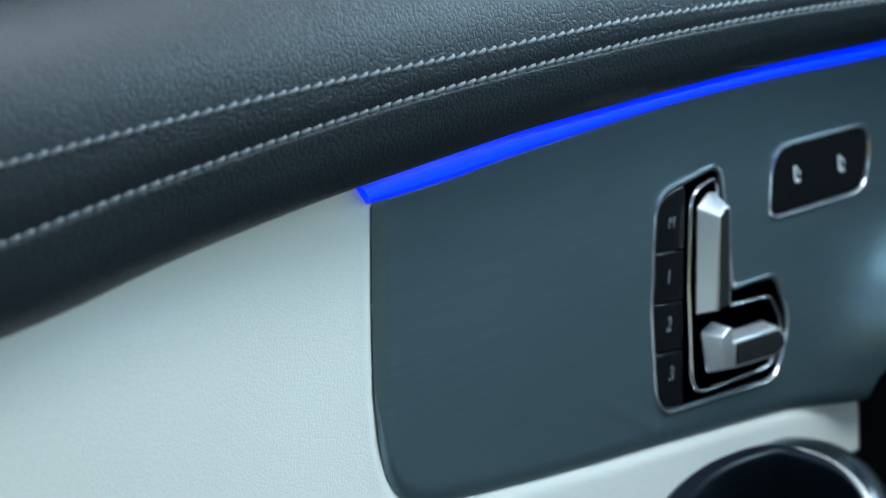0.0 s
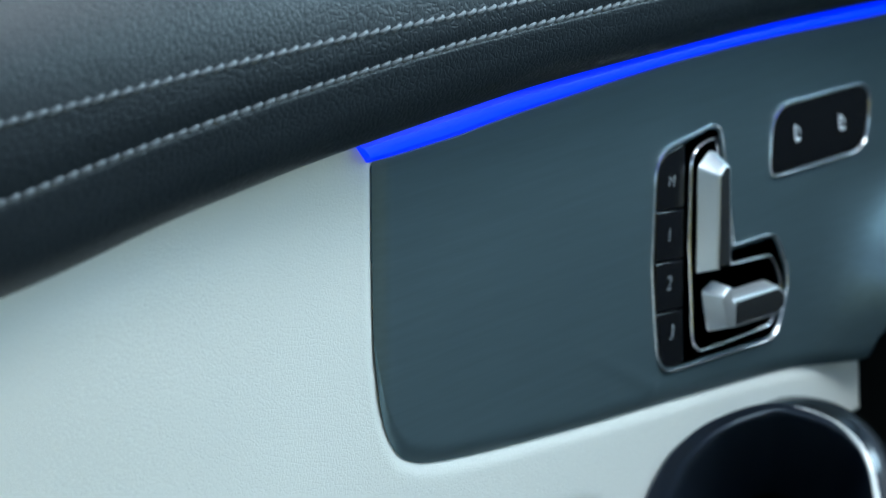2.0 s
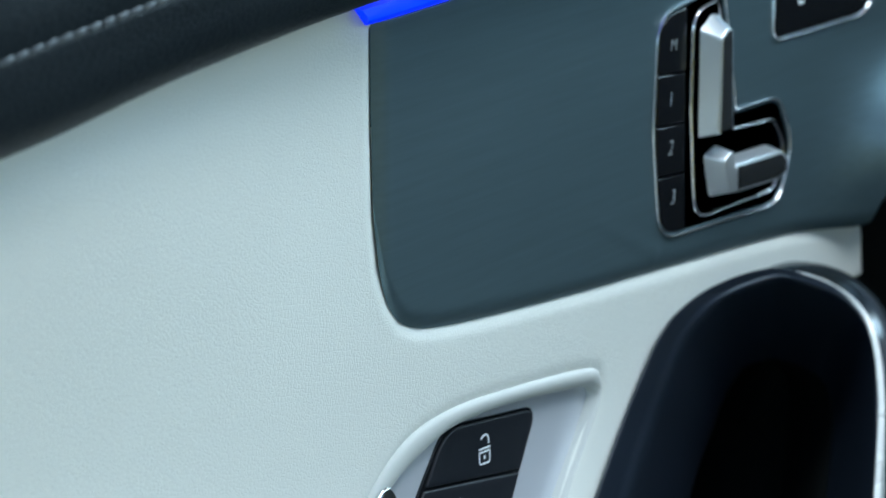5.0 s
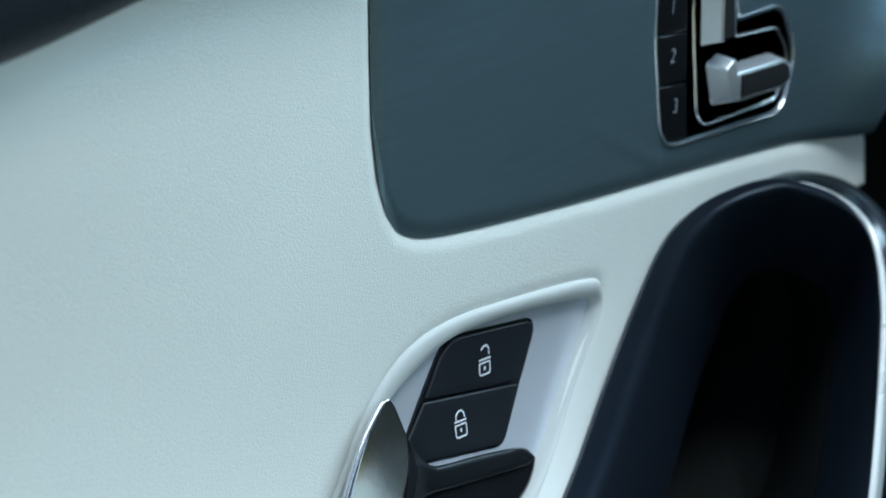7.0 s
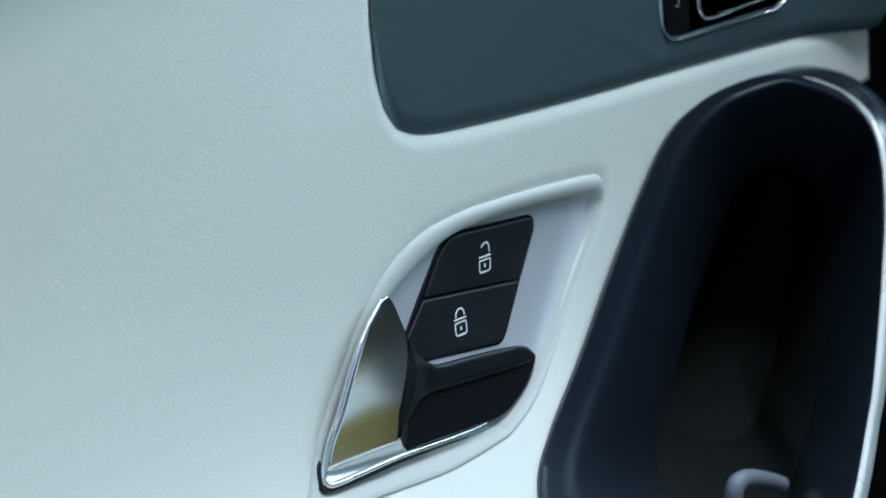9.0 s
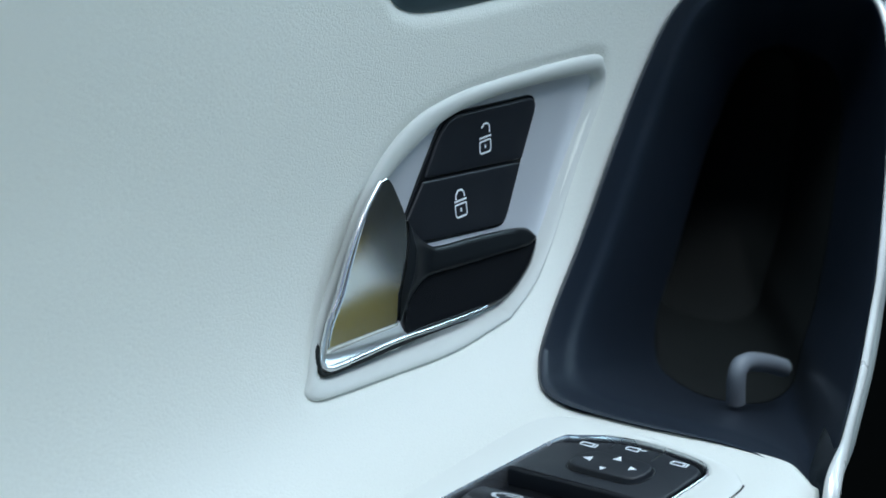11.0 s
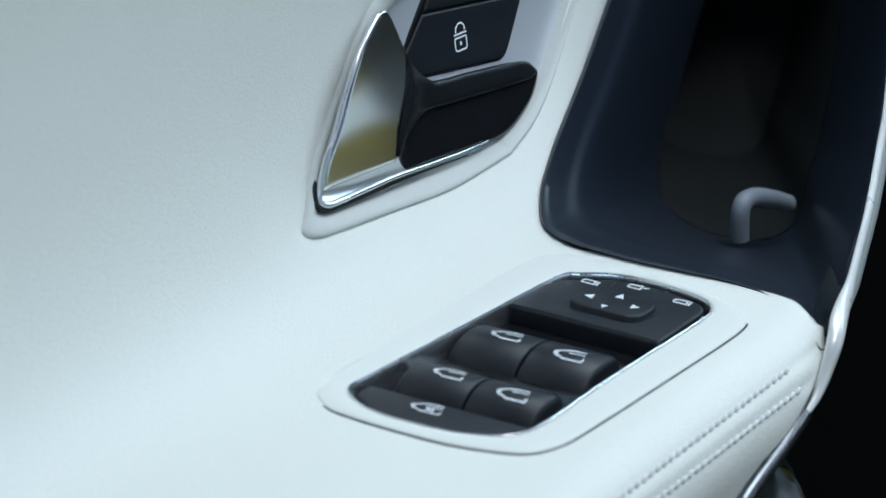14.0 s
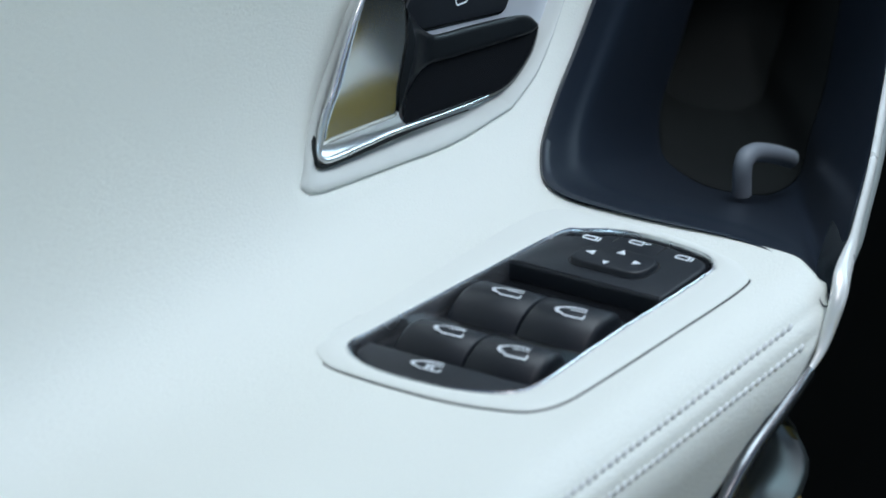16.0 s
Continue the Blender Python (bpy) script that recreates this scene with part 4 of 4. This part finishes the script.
# grip: a band that grows out of the lever in a wide fillet, over a black recess
# its dark colour, laid partly over the lever, stands in for dark reflections
top_edge = catmull([(0.7852, -0.3705, 0), (0.7882, -0.3765, 0), (0.7912, -0.3826, 0), (0.7977, -0.3874, 0), (0.8060, -0.3892, 0), (0.8155, -0.3905, 0), (0.8297, -0.3927, 0), (0.8410, -0.3947, 0), (0.8490, -0.3970, 0), (0.8522, -0.4004, 0)], 46)
brow = catmull([(0.7715, -0.4076, 0), (0.7758, -0.4044, 0), (0.7800, -0.4003, 0), (0.7848, -0.3969, 0), (0.7931, -0.3956, 0), (0.8068, -0.3973, 0), (0.8264, -0.3997, 0), (0.8400, -0.4013, 0), (0.8480, -0.4021, 0), (0.8522, -0.4012, 0)], 46)
low_edge = catmull([(0.7718, -0.4080, 0), (0.7800, -0.4088, 0), (0.7901, -0.4098, 0), (0.8030, -0.4110, 0), (0.8149, -0.4119, 0), (0.8250, -0.4119, 0), (0.8330, -0.4106, 0), (0.8432, -0.4075, 0), (0.8495, -0.4040, 0), (0.8522, -0.4014, 0)], 46)
loops, face_loops = [], []
for i, (a, b, c) in enumerate(zip(top_edge, low_edge, brow)):
    root = 1 - float(smooth(i / 14))                              # 1 at the lever, 0 along the band
    low = 0.0016 * float(smooth((i / 45 - 0.86) / 0.14))          # rounded off towards its free end
    rise = 0.0062 * root - low
    over, join = 0.14 * max(1 - i / 5, -0.1), 1 - float(smooth((i - 4) / 9))          # lies on the lever, then leaves it
    row = []
    for q, w in ((0.0, -0.0070), (0.0, 0.0006), (0.05, 0.0017), (0.14, 0.0022), (0.3, 0.0024), (0.5, 0.0025), (0.7, 0.0027), (0.85, 0.0027), (0.94, 0.0025), (1.0, 0.0017), (1.0, -0.0020)):
        bond = scoop(round(11 + 20 * q), 1 - over * math.sin(math.pi * q)) + Vector((-0.0004, -0.0007, 0.0002)) * (1 if w > 0 else -3)
        row.append(in_front(*a.lerp(c, q).xy, w + (rise if w > 0 else 0)).lerp(bond, join))
    loops.append(row)
    face_loops.append([in_front(*c.lerp(b, q).xy, w) for q, w in ((-0.1, 0.0004), (0.3, 0.0004), (0.8, 0.0004), (0.95, 0.0002), (1.0, -0.0006))] + [in_front(b.x, b.y, -0.0070)])
part("grip", loft(bmesh.new(), loops, True, True, True), dark_reflect, lever, "polished grip of the lever, dark reflections put into its colour", sharp=50)
part("grip_recess", loft(bmesh.new(), face_loops, False), gloss_black, lever, "black recess under the grip", sharp=50)
# ---- window switch panel ----
panel = thing("window_switch_panel", (0.74, 0.483, ZA), "black window and mirror switches in a white armrest frame", "switch panel")
bm = bmesh.new()
loops = [[on_arm(p.x, p.y, -0.003) for p in so], [on_arm(p.x, p.y, 0.0001) for p in so]]
for f, w in ((0.03, 0.0005), (0.10, 0.0007), (0.5, 0.0008), (0.88, 0.0007), (0.98, 0.0003), (1.0, -0.001), (1.0, -0.004)):
    loops.append([on_arm(*a.lerp(b, f), w) for a, b in zip(so, inset(sw_in, -0.0006))])
part("surround", loft(bm, loops), white_plastic, panel, "white moulded surround", sharp=60)
part("joint", stroke(flat2(inset(so, -0.0002))[12:64], 0.0006, on_arm, -0.0004, 0.0006), deep_black, panel, "thin dark joint line")
part("inner_rim", frame_ring(inset(sw_in, -0.0009), 0.0014, on_arm, -0.002, 0.0007, -0.004, 8), satin, panel, "thin polished rim")
part("well", plate(inset(sw_in, -0.0006), on_arm, -0.016, -0.0060, 0.0004), gloss_black, panel)


def rocker_profile(x0, x1):
    """x and height of a window rocker from its far edge to its near foot."""
    L = x1 - x0
    return [(x0 + L * a, w) for a, w in ((1.0, -0.0092), (0.985, -0.0050), (0.95, -0.0026), (0.88, -0.0012), (0.78, -0.0004), (0.66, 0.0), (0.54, 0.0), (0.42, -0.0006), (0.30, -0.0017), (0.19, -0.0034), (0.09, -0.0058), (0.03, -0.0080), (0.0, -0.0092))]


SKEW = 0.10       # the rows of switches stand a little askew


def window_sign(u, v, height, child=False):
    """A car door with its window, printed on the surface whose height over the armrest is height(x)."""
    def put(a, b, w):
        x, y = u + 0.82 * b + SKEW * a, v - 0.84 * a + 0.40 * b
        return on_arm(x, y, height(x + SKEW * (y - v)) + w)

    def line(pts, width, closed=False):
        fine = [Vector(p).lerp(Vector(q), k / 3) for p, q in zip(pts, pts[1:]) for k in range(3)] + [Vector(pts[-1])]
        return stroke([p * 0.001 for p in fine], width, put, 0.00008)

    bms = [line([(5.9, 2.9), (1.6, 2.9), (-0.8, 2.5), (-3.0, 1.5), (-4.6, 0.7), (-5.7, 0.2), (-6.0, -0.8), (-5.4, -1.7), (-3.6, -1.8), (-2.9, -2.7), (4.4, -2.7), (5.3, -0.9)], 0.00062),
           line([(-0.6, 0.75), (1.4, 1.1), (5.6, 1.2)], 0.00055), line([(-5.4, -0.5), (-4.4, -0.7)], 0.0008)]
    if child:
        bms += [line([(-0.4, 0.2), (2.6, -1.9)], 0.0007), line([(2.8, 0.3), (-0.6, -1.9)], 0.0007)]
    return merge(*bms)


for x0, x1, su in ((0.7262, 0.7495, 0.7400), (0.6988, 0.7192, 0.7103)):
    for y0, y1, sv in ((0.4846, 0.5074, 0.4944), (0.4616, 0.4841, 0.4724)):
        loops = []
        steps = ((0.0, 0.0010, 0.0003), (0.015, 0.0002, 0.0), (0.03, 0.0, 0.0), (0.5, -0.0002, 0.0), (0.93, 0.0, 0.0), (0.98, 0.0008, 0.0004), (1.0, 0.0022, 0.0010))
        for f, drop, pinch in steps:          # the outer end is rounded, the inner one sharp
            y = y0 + (y1 - y0) * f if sv > 0.48 else y1 + (y0 - y1) * f
            loops.append([on_arm(x + SKEW * (0.4845 - y), y, max(w - drop, -0.0095)) for x, w in rocker_profile(x0 + pinch, x1 - pinch)])
        rocker = part("window_switch", loft(bmesh.new(), loops, True, True, True), key_black, panel, sharp=50)
        prof_x, prof_w = zip(*sorted(rocker_profile(x0, x1)))
        part("window_sign", window_sign(su, sv, lambda x, d=SKEW * (0.4845 - sv): float(np.interp(x - d, prof_x, prof_w)) + 0.0002), legend, rocker)
ck = rounded([(0.6940, 0.5108, 0.001), (0.6872, 0.5112, 0.004), (0.6800, 0.4990, 0.02), (0.6805, 0.4760, 0.02), (0.6890, 0.4592, 0.006), (0.6986, 0.4576, 0.001)], 6)
child = part("child_lock_key", plate(ck, on_arm, -0.009, -0.0014, 0.0008), key_black, panel)
part("child_lock_sign", window_sign(0.6914, 0.4890, lambda x: -0.0014, True), legend, child)
# mirror block in front of the rockers
mb = rounded([(0.7585, 0.5072, 0.0008), (0.7812, 0.5048, 0.006), (0.7925, 0.4890, 0.02), (0.7945, 0.4740, 0.03), (0.7915, 0.4556, 0.007), (0.7620, 0.4560, 0.0008)], 8)
block = part("mirror_block", plate(mb, on_arm, -0.012, -0.0002, 0.0011), key_black, panel)
joy = rounded([(0.7668, 0.4938, 0.007), (0.7818, 0.4915, 0.008), (0.7836, 0.4665, 0.008), (0.7686, 0.4672, 0.007)], 8)
part("mirror_gap", frame_ring(inset(joy, -0.0006), 0.0008, on_arm, -0.0004, -0.00005, -0.0004, 3), gloss_black, block)
knob(inset(joy, 0.0006), on_arm, -0.0004, 0.0014, 0.0004, 0.0008, key_black, panel, "mirror_key")


def arrow(u, v, du, dv, s=0.0018):
    d = Vector((du, dv)).normalized()
    n = Vector((-d.y, d.x))
    c = Vector((u, v))
    o = [c + d * s, c - d * s * 0.6 + n * s * 0.85, c - d * s * 0.6 - n * s * 0.85]
    return plate(o, on_arm, 0.0012, 0.00155, 0.00005)


part("arrow_sign", arrow(0.7794, 0.4798, 1, 0.1), legend, block)
part("arrow_sign", arrow(0.7710, 0.4806, -1, -0.1, 0.0013), legend, block)
part("arrow_sign", arrow(0.7746, 0.4877, -0.2, 1), legend, block)
part("arrow_sign", arrow(0.7758, 0.4727, 0.2, -1, 0.0016), legend, block)
for u, v, kind in ((0.7857, 0.4943, 0), (0.7907, 0.4808, 1), (0.7897, 0.4640, 2)):
    put = lambda a, b, w, u=u, v=v: on_arm(u + b, v - a, w)
    bms = [stroke([(-0.0030, -0.0008), (-0.0026, 0.0008), (0.0012, 0.0012), (0.0014, -0.0010), (-0.0028, -0.0012)], 0.0006, put, -0.00018)]
    bms.append(stroke([(0.0022, 0.0014), (0.0024, -0.0012)] if kind != 1 else [(0.0020, 0.0004), (0.0036, 0.0012)], 0.0006, put, -0.00018))
    part("mirror_sign", merge(*bms), legend, block)
for v, u in ((0.4880, 0.7915), (0.4725, 0.7938)):
    part("key_gap", stroke([(0.7868, v), (u, v)], 0.0004, on_arm, -0.00019, 0.00002), gloss_black, block)

# ---- stitches ----


def stitch_mesh(name, length, r, lean, mat):
    bm = bmesh.new()
    path = [Vector((-length / 2, 0, -r * 1.2)), Vector((-length * 0.36, 0, 0)), Vector((0, 0, r * 0.3)), Vector((length * 0.36, 0, 0)), Vector((length / 2, 0, -r * 1.2))]
    loops = []
    for i, p in enumerate(path):
        rr = r * (0.55 if i in (0, 4) else 1.0)
        loops.append([p + Vector((0, rr * math.cos(a * math.pi / 3), rr * 0.8 * math.sin(a * math.pi / 3))) for a in range(6)])
    loft(bm, loops, True, True, True)
    bmesh.ops.rotate(bm, cent=(0, 0, 0), matrix=Matrix.Rotation(lean, 3, "Z"), verts=bm.verts)
    for f in bm.faces:
        f.smooth = True
    me = bpy.data.meshes.new(name)
    bm.to_mesh(me)
    bm.free()
    me.materials.append(mat)
    return me


def sew(parent, mesh, places, normal):
    off = world_place(parent)
    n = Vector(normal).normalized()
    for p in places:
        ob = new("stitch", mesh)
        ob.parent = parent
        z = n
        x = Vector((1, 0, 0))
        y = z.cross(x).normalized()
        ob.matrix_basis = Matrix.Translation(p + Vector((0, 0, H)) - off) @ Matrix((x, y, z)).transposed().to_4x4()


grey_stitch = stitch_mesh("stitch", 0.0056, 0.00075, 0.24, thread)
for row in (SEAM_UP, SEAM_LOW):
    sew(top, grey_stitch, [Vector((x, 0.5428, seam(row, x))) for x in np.arange(0.46, 1.12, 0.0056)], (0, -1, 0.15))
arm_seam = thing("armrest_seam", (0.7, 0.42, -0.45), "double row of white stitches along the armrest edge", "seam")
white_stitch = stitch_mesh("stitch", 0.0034, 0.0006, 0.3, white_thread)
for deg in (44, 62):
    a = radians(deg)
    y, z = 0.437 - 0.0221 * math.sin(a), -0.456 + 0.0221 * math.cos(a)
    sew(arm_seam, white_stitch, [Vector((x, y, z)) for x in np.arange(0.62, 0.779, 0.0036)], (0, -math.sin(a), math.cos(a)))

# ---- driver's seat beside the door, seen only in the chrome ----
chair = thing("car_seat", (0.1, 0.1, F0 + 0.02), "tan leather car seat cushion beside the door", "car seat")
part("base", box(-0.25, 0.30, -0.12, 0.34, F0 + 0.002, F0 + 0.18, 0.02), soft_black, chair)
part("cushion", box(-0.30, 0.38, -0.16, 0.38, F0 + 0.18, F0 + 0.34, 0.06), tan_leather, chair)
